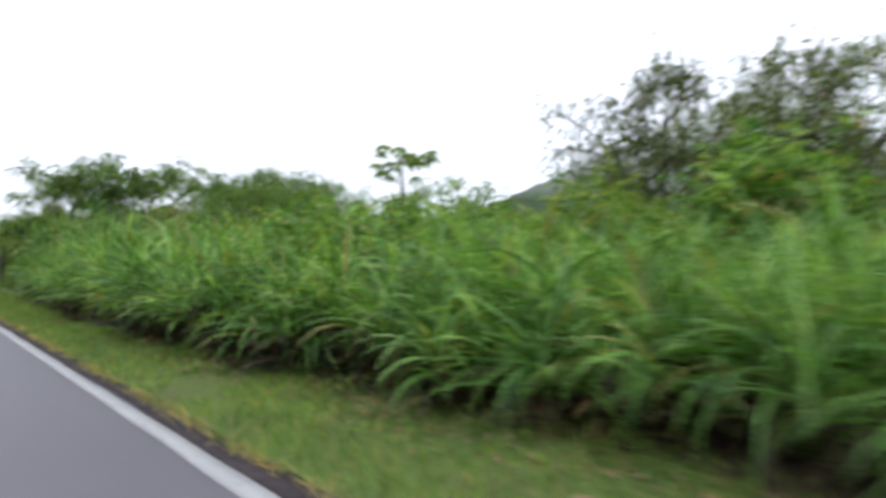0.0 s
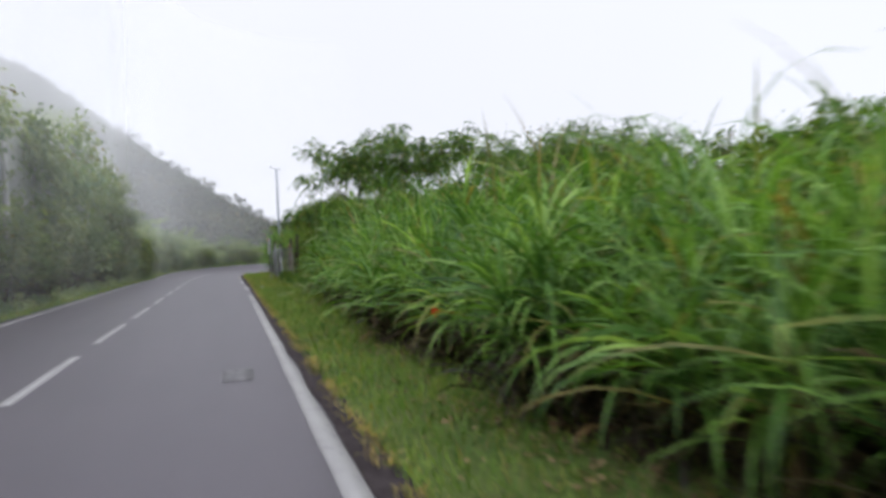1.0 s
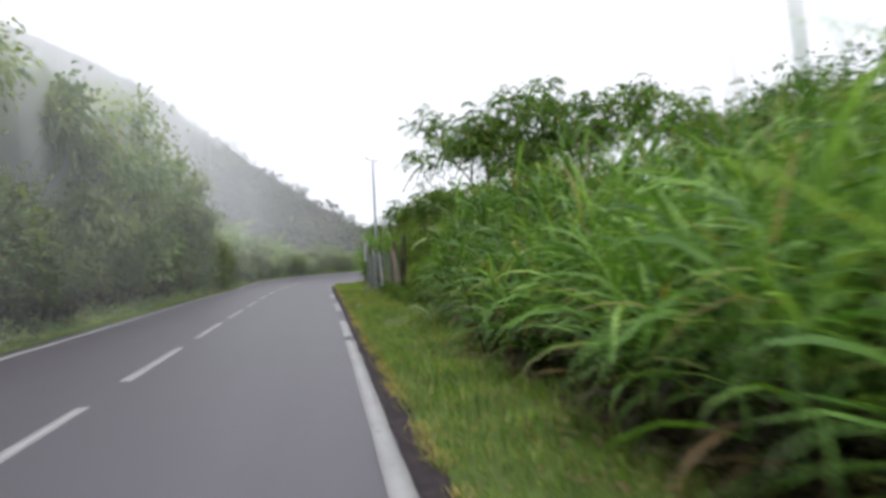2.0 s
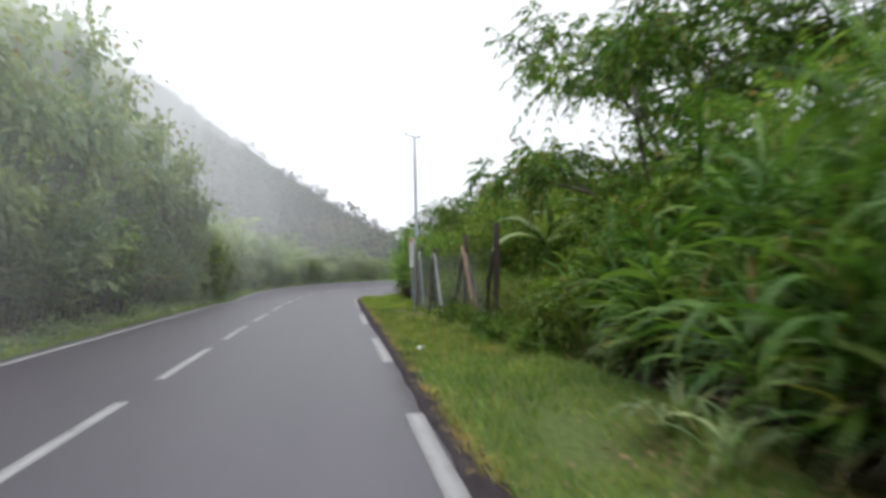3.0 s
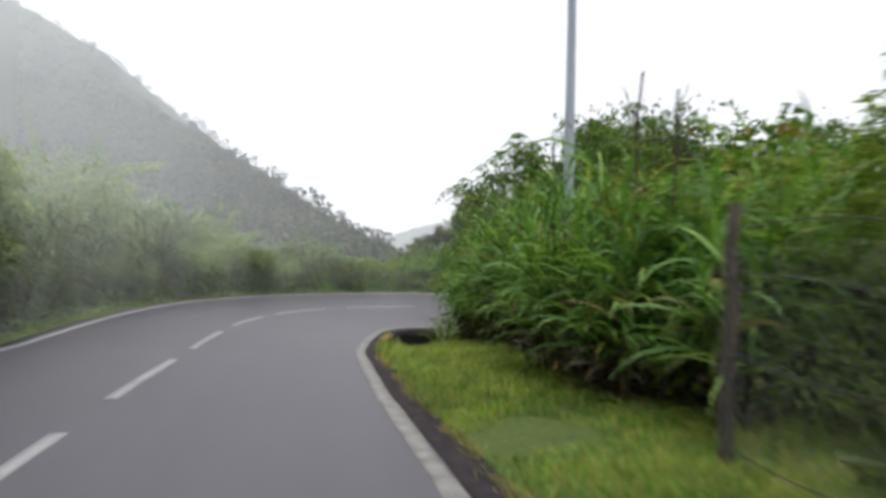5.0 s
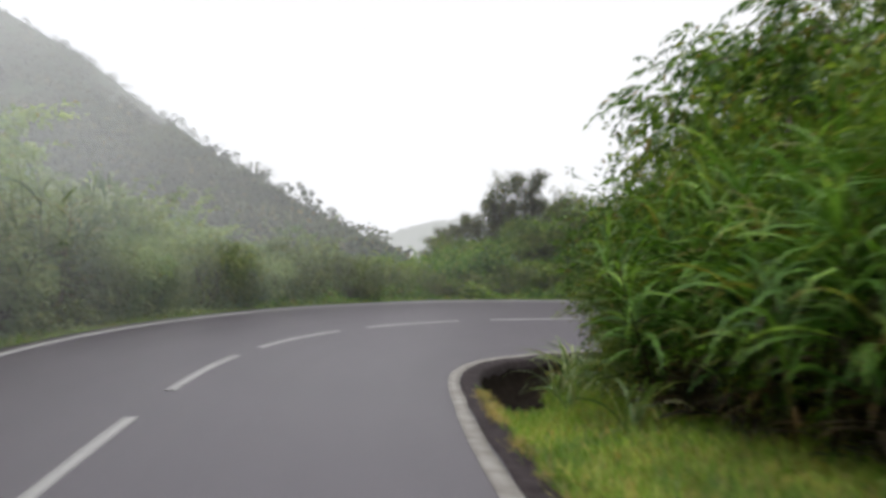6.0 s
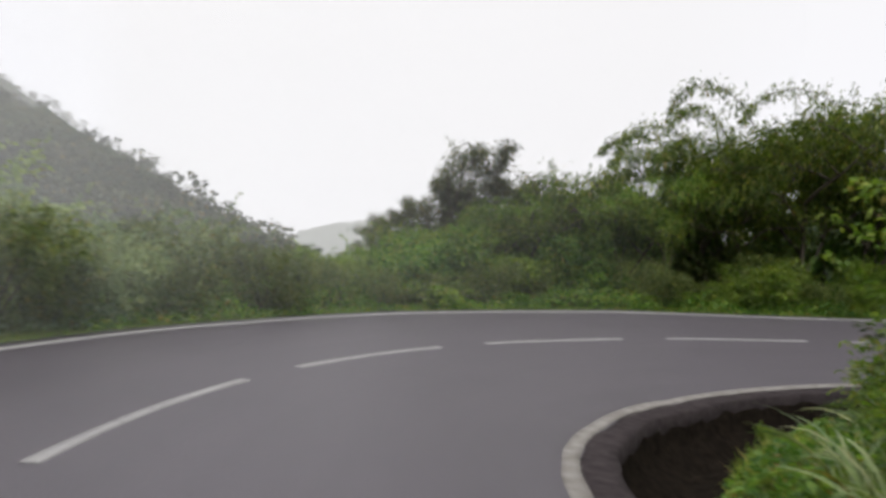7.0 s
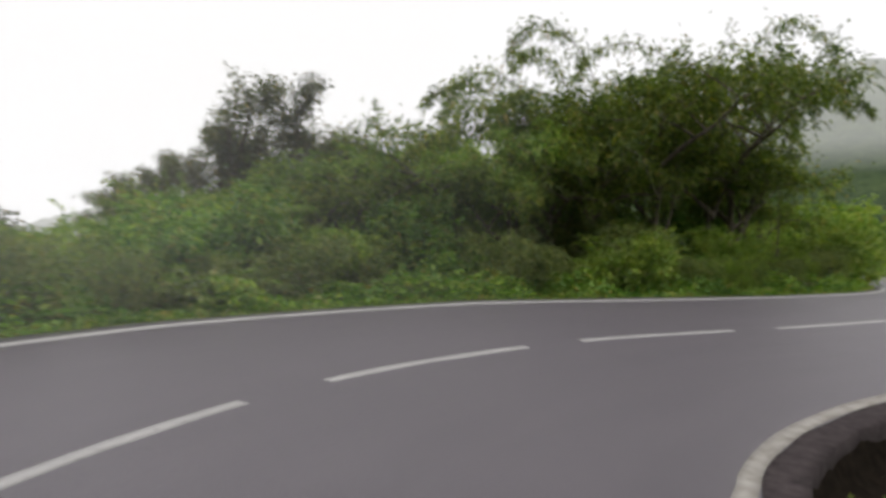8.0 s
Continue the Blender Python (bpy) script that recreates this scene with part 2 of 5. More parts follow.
def blades(rng, base, az, length, width, rise, bend, segs=5):
    """Long arching blades as tapered strips: rise is the first elevation, bend how far it turns down, in radians."""
    n = len(base)
    s = np.linspace(0, 1, segs + 1)
    el = rise[:, None] - bend[:, None] * s[None, :] ** 1.4
    step = length[:, None] / segs
    h = np.concatenate([np.zeros((n, 1)), np.cumsum(np.cos(el[:, :-1]) * step, 1)], 1)
    z = np.concatenate([np.zeros((n, 1)), np.cumsum(np.sin(el[:, :-1]) * step, 1)], 1)
    d = np.stack([np.cos(az), np.sin(az)], 1)
    c = np.empty((n, segs + 1, 3))
    c[..., :2] = base[:, None, :2] + d[:, None] * h[..., None]
    c[..., 2] = base[:, None, 2] + z
    w = width[:, None] * np.clip(np.minimum(s * 6 + 0.45, (1 - s) * 2.2 + 0.03), 0, 1)[None]
    twist = rng.normal(0, 0.5, n)
    sx = np.stack([-np.sin(az) * np.cos(twist), np.cos(az) * np.cos(twist), np.sin(twist)], 1)
    v = np.stack([c + sx[:, None] * w[..., None] / 2, c - sx[:, None] * w[..., None] / 2], 2).reshape(-1, 3)
    i = np.arange(segs)
    q = np.stack([2 * i, 2 * i + 1, 2 * i + 3, 2 * i + 2], 1)
    f = (np.arange(n)[:, None, None] * (2 * (segs + 1)) + q[None]).reshape(-1, 4)
    return v, f


# ---------------------------------------------------------------- the line of the road
# from the start of the bend, every 4.36 m: curvature, height, cross-fall, inner and outer half width
STEP = 4.36
CURVE = [0.006, 0.004, 0.027, 0.09, 0.11, 0.111, 0.068, -0.005, -0.042, -0.05, -0.038, -0.018, 0.001]
RISE = [0.001, -0.03, -0.019, 0.008, 0.057, 0.082, 0.077, 0.01, -0.019, -0.028, -0.024, -0.015, -0.006]
FALL = [0.0, 0.0, 0.038, 0.074, 0.114, 0.145, 0.154, 0.149, 0.14, 0.127, 0.114, 0.101, 0.088]
INNER = [2.52, 2.583, 3.056, 3.372, 3.581, 3.499, 3.21, 2.965, 2.829, 2.745, 2.695, 2.667, 2.655]
OUTER = [2.42, 2.437, 2.591, 2.736, 2.686, 2.726, 2.726, 2.63, 2.565, 2.52, 2.496, 2.483, 2.477]
DS = 0.2725
S_END, S_START = STEP * 12 + 90.0, -140.0
ST = np.arange(int(S_START / DS), int(S_END / DS)) * DS
knot = np.arange(13) * STEP


def along(values, first, last):
    return np.interp(ST, np.concatenate([[-30.0], knot, [STEP * 12 + 20]]), np.concatenate([[first], values, [last]]))


curvature = np.where((ST < 0) | (ST > STEP * 12), 0.0, np.interp(ST, knot, CURVE))
zero = int(np.argmin(np.abs(ST)))


def total(a):
    """Running integral along the stations, from the start of the bend."""
    t = np.concatenate([[0], np.cumsum((a[1:] + a[:-1]) / 2)]) * DS
    return t - t[zero]


heading = np.where(ST < 0, np.interp(ST, [-52, -40, -28, -12, -4, 0], [0.0, -0.009, -0.009, -0.007, 0.004, 0.01]), 0.01 + total(curvature))
cx, cy = total(np.sin(heading)), total(np.cos(heading))
cx, cy = cx - 1.95, cy + 20.7
cz, fall = along(RISE, 0.0, 0.0), along(FALL, 0.0, 0.02)
half_in, half_out = along(INNER, 2.6, 2.6), along(OUTER, 2.42, 2.42)
half_in = np.where(ST < 0, np.interp(cy, [-60, 5, 11, 20.7], [0.668, 0.66, 0.60, 0.57]) - cx, half_in)
right = np.stack([np.cos(heading), -np.sin(heading)], 1)


def on_road(s, u, lift=0.0):
    """Points of the road's surface at stations s, u metres to the right of its centre line."""
    f = lambda a: np.interp(s, ST, a)
    x, y, h = f(cx), f(cy), f(heading)
    return np.stack([x + np.cos(h) * u, y - np.sin(h) * u, f(cz) - f(fall) * u + lift], -1)


def inner_at(s):
    return np.interp(s, ST, half_in)


def outer_at(s):
    return np.interp(s, ST, half_out)


def margin_in(s):
    return np.interp(s, [-200, -27, -16, -11, -3, 4, 8, 14, 40, 60], [0.25, 0.23, 0.22, 0.30, 0.32, 0.26, 0.28, 0.31, 0.31, 0.25])


def to_road(x, y):
    """Station and offset of points of the plan."""
    x, y = np.asarray(x, float), np.asarray(y, float)
    best_s, best_u, best_d = np.zeros(x.shape), np.zeros(x.shape), np.full(x.shape, 1e9)
    for i in range(0, len(ST), 4):
        dx, dy = x - cx[i], y - cy[i]
        d = dx * dx + dy * dy
        near = d < best_d
        best_d = np.where(near, d, best_d)
        best_s = np.where(near, ST[i] + dx * np.sin(heading[i]) + dy * np.cos(heading[i]), best_s)
        best_u = np.where(near, dx * right[i, 0] + dy * right[i, 1], best_u)
    return best_s, np.sign(best_u) * np.maximum(np.abs(best_u), np.sqrt(best_d) * (np.sqrt(best_d) > 6)), np.sqrt(best_d)


def ground_height(x, y):
    s, u, d = to_road(x, y)
    f = lambda a: np.interp(s, ST, a)
    edge_r, edge_l = f(half_in) + margin_in(s), f(half_out) + 0.25
    bend, past = np.interp(s, [4, 13, 36, 50], [0, 1, 1, 0]), np.interp(s, [4, 16], [0, 1])
    zr = f(cz) - f(fall) * np.clip(u, -edge_l, edge_r)
    dr, dl = np.maximum(u - edge_r, 0), np.maximum(-u - edge_l, 0)
    z = np.where(dr > 0, zr - 0.015 + (1 - bend) * np.interp(dr, [0, 0.8, 2, 8, 60], [0, 0.03, 0.10, 0.3, 1.5])
                 + bend * np.interp(dr, [0, 0.15, 0.5, 0.95, 1.35, 3, 10], [0, -0.4, -0.66, -0.55, -0.18, -0.08, 0.0]), zr - 0.12)
    z = np.where(dl > 0, zr - 0.015 + (1 - past) * np.interp(dl, [0, 0.8, 2, 6, 30, 200], [0, 0.03, 0.12, 0.4, 5, 20])
                 + past * np.interp(dl, [0, 1, 4, 20, 80, 300], [0, 0.08, 0.1, -2.0, -9, -20]), z)
    return z


# ---------------------------------------------------------------- ground and road
def spread(lo, hi, dense_lo, dense_hi, fine, count):
    a = np.arange(dense_lo, dense_hi, fine)
    left = dense_lo - np.geomspace(fine, dense_lo - lo, count)[::-1]
    return np.concatenate([left, a, dense_hi + np.geomspace(fine, hi - dense_hi, count)])


gx, gy = spread(-1500, 1500, -9, 22, 0.25, 34), spread(-1500, 1500, -36, 54, 0.3, 34)
GX, GY = np.meshgrid(gx, gy, indexing="ij")
GZ = ground_height(GX, GY)
lump = np.array([noise.noise(Vector((a * 0.9, b * 0.9, 0.3))) for a, b in zip(GX.ravel(), GY.ravel())]).reshape(GX.shape)
gs, gu, gd = to_road(GX, GY)
off_road = np.clip(gd - 3.4, 0, 1)
GZ = GZ + lump * 0.05 * off_road
# the turf is cut away under the ditch
into = gu - np.interp(gs, ST, half_in) - margin_in(gs)
GZ = GZ - np.where((gs > 12) & (gs < 39.5) & (into > -0.3) & (into < 0.95), 0.28, 0.0)
ni, nj = GX.shape
ii, jj = np.meshgrid(np.arange(ni - 1), np.arange(nj - 1), indexing="ij")
gf = np.stack([ii * nj + jj, (ii + 1) * nj + jj, (ii + 1) * nj + jj + 1, ii * nj + jj + 1], -1).reshape(-1, 4)
ground = mesh_object("ground", np.stack([GX, GY, GZ], -1).reshape(-1, 3), gf, TURF, True)
tagged(ground, "grassy earth verge with patches of bare brown soil", "ground", kind="structure")


def road_strip(name, s, left, rightw, lift, mat, parent, cols, skirt=0.0, ragged=0.0, seed=1):
    """A strip of the road between two offsets, with a lip down each side."""
    rng = np.random.default_rng(seed)
    w = np.linspace(0, 1, cols)
    l_, r_ = np.broadcast_to(left, s.shape).copy(), np.broadcast_to(rightw, s.shape).copy()
    if ragged:
        j = np.convolve(rng.normal(0, 1, len(s) + 4), np.ones(3) / 3, "same")[2:-2]
        k = np.convolve(rng.normal(0, 1, len(s) + 4), np.ones(3) / 3, "same")[2:-2]
        l_, r_ = l_ + j * ragged, r_ + k * ragged
    u = l_[:, None] + (r_ - l_)[:, None] * w[None]
    v = on_road(np.broadcast_to(s[:, None], u.shape), u, lift)
    uv = np.stack([u, np.broadcast_to(s[:, None], u.shape)], -1)
    if skirt:
        lo, hi = v[:, :1].copy(), v[:, -1:].copy()
        lo[..., 2] -= skirt
        hi[..., 2] -= skirt
        v = np.concatenate([lo, v, hi], 1)
        uv = np.concatenate([uv[:, :1], uv, uv[:, -1:]], 1)
    n, c = v.shape[:2]
    i, j = np.meshgrid(np.arange(n - 1), np.arange(c - 1), indexing="ij")
    f = np.stack([i * c + j, i * c + j + 1, (i + 1) * c + j + 1, (i + 1) * c + j], -1).reshape(-1, 4)
    ob = mesh_object(name, v.reshape(-1, 3), f, mat, True, parent)
    layer = ob.data.uv_layers.new(name="along")
    idx = np.empty(len(ob.data.loops), np.int32)
    ob.data.loops.foreach_get("vertex_index", idx)
    layer.data.foreach_set("uv", uv.reshape(-1, 2)[idx].astype(np.float32).ravel())
    return ob


s_all = np.arange(S_START + 2, S_END - 2, 0.3)
road = road_strip("road", s_all, -outer_at(s_all) - 0.25, inner_at(s_all) + margin_in(s_all), 0.0, ASPHALT, None, 15, 0.16, 0.035, 3)
tagged(road, "worn purple-grey asphalt road bending round a banked hairpin", "road", kind="structure")


def s_of(y):
    """Station of a place on the straight."""
    return np.interp(y, cy[:zero + 20], ST[:zero + 20])


def marking(name, s0, s1, u, width, seed, label="", mat=None, rag=0.006):
    s = np.linspace(s0, s1, max(3, int((s1 - s0) / 0.25)))
    off = u(s) if callable(u) else np.full(s.shape, u)
    ob = road_strip(name, s, off - width / 2, off + width / 2, 0.006, mat or PAINT, road, 3, 0.012, rag, seed)
    return tagged(ob, label) if label else ob


for k in range(-14, 30):
    s0 = (k - 9) * STEP
    marking("centre_dash", s0 - (0.28 if 12 <= k <= 16 else 0.0), s0 + 3.02, lambda s: 0 * s, 0.115, 40 + k)
marking("edge_line", S_START + 4, s_of(-2.75), lambda s: inner_at(s), 0.145, 5, "solid white edge line, scuffed")
marking("edge_line", s_of(-2.15), s_of(0.87), lambda s: inner_at(s), 0.145, 6)
for k, (a, b) in enumerate(((4.0, 7.2), (10.3, 13.6))):
    marking("edge_dash", s_of(a), s_of(b), lambda s: inner_at(s), 0.145, 70 + k)
marking("edge_line", s_of(17.1), S_END - 5, lambda s: inner_at(s), 0.155, 7, "solid white edge line round the bend, grimy and worn", OLDPAINT, 0.01)
marking("outer_edge_line", S_START + 4, S_END - 5, lambda s: -outer_at(s), 0.14, 8, "thin white edge line")
marking("paint_scuff", s_of(-14.0), s_of(-13.3), lambda s: 1.9 + 0 * s, 0.26, 90, "faded pale scuff on the asphalt", SCUFF, 0.08)

ms = np.arange(-58, 46, 0.3)
margin = road_strip("road_margin", ms, inner_at(ms) + 0.08, inner_at(ms) + margin_in(ms) + 0.07, 0.004, SHOULDER, road, 4, 0.2, 0.02, 12)
tagged(margin, "dark broken asphalt margin beyond the line")


# ---------------------------------------------------------------- mountain and far hills
def ridge(name, az, el, dist, eye, foot, mat, rows, label, bumps, seed):
    """A wooded hillside round a point: crest heights by bearing, a foot line, crown-sized bumps."""
    a = np.arange(az[0], az[-1], 0.35)
    e, d, ft = np.interp(a, az, el), np.interp(a, az, dist), np.interp(a, az, foot)
    e = np.convolve(np.pad(e, 4, "edge"), np.ones(9) / 9, "valid")
    r = np.linspace(0, 1.35, rows)
    R = ft[:, None] + (d - ft)[:, None] * r[None]
    top = np.tan(np.radians(e)) * d + 1.2 - 1.6 * bumps
    prof = np.where(r < 1, r ** 1.25, 1 - (r - 1) * 1.4)
    Z = -1.5 + (top + 1.5)[:, None] * prof[None]
    A = np.radians(a)[:, None]
    X, Y = eye[0] + R * np.sin(A), eye[1] + R * np.cos(A)
    n1 = np.array([noise.noise(Vector((x * 0.035, y * 0.035, seed))) for x, y in zip(X.ravel(), Y.ravel())]).reshape(X.shape)
    n2 = np.array([noise.noise(Vector((x * 0.22, y * 0.22, seed + 5))) for x, y in zip(X.ravel(), Y.ravel())]).reshape(X.shape)
    Z = Z + (n1 * 2.0 * (1 - np.clip(r, 0, 1))[None] + n2 * 1.0) * bumps
    n, m = X.shape
    i, j = np.meshgrid(np.arange(n - 1), np.arange(m - 1), indexing="ij")
    f = np.stack([i * m + j, (i + 1) * m + j, (i + 1) * m + j + 1, i * m + j + 1], -1).reshape(-1, 4)
    ob = mesh_object(name, np.stack([X, Y, Z], -1).reshape(-1, 3), f, mat, True)
    return tagged(ob, label, "mountain", kind="structure"), X, Y, Z


AZ = [-75, -60, -40, -30, -22.5, -17.7, -13.7, -9.5, -5.1, -1.9, -0.4, 4.1, 6.5, 10, 16]
EL = [6, 14, 20, 20, 18.3, 16.5, 14.8, 11.8, 9.1, 7.3, 6.0, 3.6, 2.2, 0.6, 0.0]
DI = [270, 270, 270, 270, 270, 265, 250, 215, 158, 122, 119, 106, 104, 106, 106]
mountain, MX, MY, MZ = ridge("mountain", AZ, EL, DI, (0, 0), [34] * 7 + [60, 66, 70, 72, 74, 76, 78, 80], FOREST, 90, "steep forested mountainside fading into low cloud", 1.0, 2.0)
ridge("distant_hill", [2, 8, 10, 13, 16, 22, 30], [2, 3.6, 4.4, 5.2, 5.4, 5.0, 3.0], [620] * 7, (0, 28), [420] * 7, FOREST, 24, "pale far hill seen through the gap in the valley", 2.0, 7.0)
ridge("far_mountain", [48, 60, 66, 70, 74, 78, 84], [6, 11, 13, 15, 15, 11, 3], [420] * 7, (1.8, 34), [200] * 7, FOREST, 40, "grey forested mountain under cloud", 2.0, 11.0)


def tree_tufts(name, X, Y, Z, count, size, lo, hi, mat, label, seed):
    """Crowns scattered over a far slope, each a tuft of leaf-like facets; one object."""
    rng = np.random.default_rng(seed)
    i, j = rng.integers(0, int(X.shape[0] * 0.91), count), rng.integers(int(X.shape[1] * lo), int(X.shape[1] * hi), count)
    c = np.stack([X[i, j], Y[i, j], Z[i, j]], 1) + rng.normal(0, 0.8, (count, 3))
    k = 52
    d = unit(rng.normal(0, 1, (count, k, 3)) + np.array([0, 0, 0.5]))
    sz = size * rng.uniform(0.5, 1.3, (count, 1, 1))
    at = c[:, None] + d * sz * np.array([1, 1, 0.8]) * rng.uniform(0.1, 1.0, (count, k, 1)) ** 0.5
    v, f = leaves(rng, at.reshape(-1, 3), (d + rng.normal(0, 0.6, d.shape)).reshape(-1, 3), np.repeat(sz[:, 0, 0], k) * 0.36, np.repeat(sz[:, 0, 0], k) * 0.26)
    return tagged(mesh_object(name, v, f, mat), label, "forest", kind="stuff")


tree_tufts("mountain_trees", MX, MY, MZ, 6500, 1.2, 0.03, 0.745, WOODS, "far woods of rounded crowns on the mountainside", 5)
tree_tufts("mountain_trees", MX, MY, MZ, 1500, 2.2, 0.03, 0.62, WOODS, "taller rounded crowns on the mountainside", 6)


# ---------------------------------------------------------------- mist and haze veils
def mist(name, pts, z0, z1, low, high, glow, label, scale, tail=0.8, first=1.0):
    """A standing veil along a plan line that imitates haze: thin at its foot, thicker upward, torn by noise."""
    m, n, l, b = material(name + "_veil", 1.0, 0.0)
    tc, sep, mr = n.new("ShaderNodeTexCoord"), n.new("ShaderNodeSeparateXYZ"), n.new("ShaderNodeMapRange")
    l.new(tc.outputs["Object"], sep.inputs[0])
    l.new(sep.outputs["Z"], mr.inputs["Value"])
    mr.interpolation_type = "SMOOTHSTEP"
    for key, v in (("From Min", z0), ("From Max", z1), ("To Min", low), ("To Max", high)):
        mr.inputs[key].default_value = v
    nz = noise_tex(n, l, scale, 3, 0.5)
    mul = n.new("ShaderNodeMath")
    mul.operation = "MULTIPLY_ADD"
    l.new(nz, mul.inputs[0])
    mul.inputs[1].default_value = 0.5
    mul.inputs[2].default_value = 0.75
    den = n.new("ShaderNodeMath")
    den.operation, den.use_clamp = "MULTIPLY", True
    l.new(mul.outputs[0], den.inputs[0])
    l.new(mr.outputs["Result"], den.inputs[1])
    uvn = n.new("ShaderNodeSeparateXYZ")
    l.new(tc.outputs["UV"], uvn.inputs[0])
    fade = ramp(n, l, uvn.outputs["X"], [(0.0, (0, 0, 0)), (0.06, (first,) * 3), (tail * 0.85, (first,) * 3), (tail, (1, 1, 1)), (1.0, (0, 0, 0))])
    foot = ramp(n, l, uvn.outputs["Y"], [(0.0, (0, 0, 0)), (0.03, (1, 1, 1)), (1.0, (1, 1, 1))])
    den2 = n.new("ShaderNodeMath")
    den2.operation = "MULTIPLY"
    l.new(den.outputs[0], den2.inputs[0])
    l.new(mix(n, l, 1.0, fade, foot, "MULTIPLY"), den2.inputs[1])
    clear, white, thru = (n.new("ShaderNodeBsdf" + k) for k in ("Transparent", "Diffuse", "Translucent"))
    both, mx = n.new("ShaderNodeAddShader"), n.new("ShaderNodeMixShader")
    # normals forced up and down, so the upright sheet takes light from the sky
    for node, zz in ((white, 1.0), (thru, -1.0)):
        up = n.new("ShaderNodeCombineXYZ")
        up.inputs["Z"].default_value = zz
        l.new(up.outputs[0], node.inputs["Normal"])
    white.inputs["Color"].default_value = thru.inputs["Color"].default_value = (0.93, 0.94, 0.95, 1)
    l.new(white.outputs[0], both.inputs[0])
    l.new(thru.outputs[0], both.inputs[1])
    body = both.outputs[0]
    # with glow the veil emits white itself, in place of scattered skylight
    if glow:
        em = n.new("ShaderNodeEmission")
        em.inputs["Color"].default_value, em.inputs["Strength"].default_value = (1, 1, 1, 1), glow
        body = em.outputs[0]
    l.new(den2.outputs[0], mx.inputs[0])
    l.new(clear.outputs[0], mx.inputs[1])
    l.new(body, mx.inputs[2])
    l.new(mx.outputs[0], n["Material Output"].inputs["Surface"])
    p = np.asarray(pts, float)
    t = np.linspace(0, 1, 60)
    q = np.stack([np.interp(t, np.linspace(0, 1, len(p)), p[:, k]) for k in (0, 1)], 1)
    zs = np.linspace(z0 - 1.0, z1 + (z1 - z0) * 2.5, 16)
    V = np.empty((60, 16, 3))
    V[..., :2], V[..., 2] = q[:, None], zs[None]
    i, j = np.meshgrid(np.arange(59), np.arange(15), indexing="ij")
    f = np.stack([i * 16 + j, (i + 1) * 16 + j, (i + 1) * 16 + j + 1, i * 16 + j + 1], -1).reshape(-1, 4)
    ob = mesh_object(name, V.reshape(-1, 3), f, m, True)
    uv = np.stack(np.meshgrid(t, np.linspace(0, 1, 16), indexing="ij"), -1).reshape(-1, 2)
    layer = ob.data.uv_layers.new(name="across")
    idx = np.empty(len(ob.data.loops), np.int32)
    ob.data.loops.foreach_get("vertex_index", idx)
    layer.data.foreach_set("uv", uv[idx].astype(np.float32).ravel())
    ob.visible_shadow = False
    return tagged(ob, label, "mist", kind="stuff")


def arc(az0, az1, d0, d1):
    return [((d0 + (d1 - d0) * k / 12) * math.sin(radians(az0 + (az1 - az0) * k / 12)), (d0 + (d1 - d0) * k / 12) * math.cos(radians(az0 + (az1 - az0) * k / 12))) for k in range(13)]


# these five sheets glow by themselves to whiten what lies behind them
mist("cloud_bank", arc(-80, 14, 120, 84), 20, 56, 0.06, 0.9, 1.1, "self-lit sheet for the low white cloud hiding the mountain's upper slope", 0.02)
mist("valley_mist", arc(-70, 40, 66, 66), 0, 26, 0.07, 0.18, 0.95, "self-lit sheet for the thin valley mist before the mountain", 0.03)
mist("hillside_haze", [(-13, -40), (-14, 0), (-13.5, 24), (-11, 34), (-7, 42), (-2, 50), (4, 60)], 0, 16, 0.07, 0.13, 0.95, "self-lit sheet added for haze before the wooded hillside", 0.04, 0.75)
mist("valley_haze", arc(-6, 46, 330, 330), 0, 60, 0.5, 0.6, 0.98, "self-lit sheet for the white haze far down the valley", 0.01)
mist("far_cloud", arc(-14, 140, 190, 190), 22, 95, 0.26, 0.9, 1.05, "self-lit sheet for the pale cloud over the far hills", 0.012)
# two diffuse veils added before the left-hand growth to pale it like haze
veil_s = np.linspace(-70, 28, 60)
mist("roadside_haze", on_road(veil_s, -outer_at(veil_s) - 0.28)[:, :2], 0.0, 6.0, 0.09, 0.12, 0.0, "thin veil added along the verge to imitate haze", 0.05, 0.84)
wood_s = np.linspace(-70, 16, 60)
mist("woodside_haze", on_road(wood_s, -outer_at(wood_s) - 2.1)[:, :2], 0.0, 7.0, 0.30, 0.27, 0.0, "thin veil added to pale the roadside trees like haze", 0.05, 0.84)


# ---------------------------------------------------------------- plant kinds
def bush_mesh(rng, blobs, count, length, width, droop=0.25, outward=0.8):
    """A mass of leaves round several uneven lobes, with inner twigs left dark by depth."""
    at, way = [], []
    total = sum(b[3] ** 2 for b in blobs)
    for x, y, z, r, fz in blobs:
        n = int(count * r * r / total)
        d = unit(rng.normal(0, 1, (n, 3)))
        rad = r * rng.uniform(0.25, 1.0, n) ** 0.4 * (1 + 0.22 * np.sin(d[:, 0] * 5 + x * 3) * np.cos(d[:, 1] * 4 + z * 2))
        p = np.array([x, y, z]) + d * rad[:, None] * np.array([1, 1, fz])
        at.append(p)
        way.append(d * outward + rng.normal(0, 0.6, (n, 3)) + np.array([0, 0, 0.15]))
    at, way = np.concatenate(at), np.concatenate(way)
    keep = at[:, 2] > 0.02
    at, way = at[keep], way[keep]
    L = length * rng.uniform(0.6, 1.35, len(at))
    v, f = leaves(rng, at, way, L, L * width, droop)
    return v, f


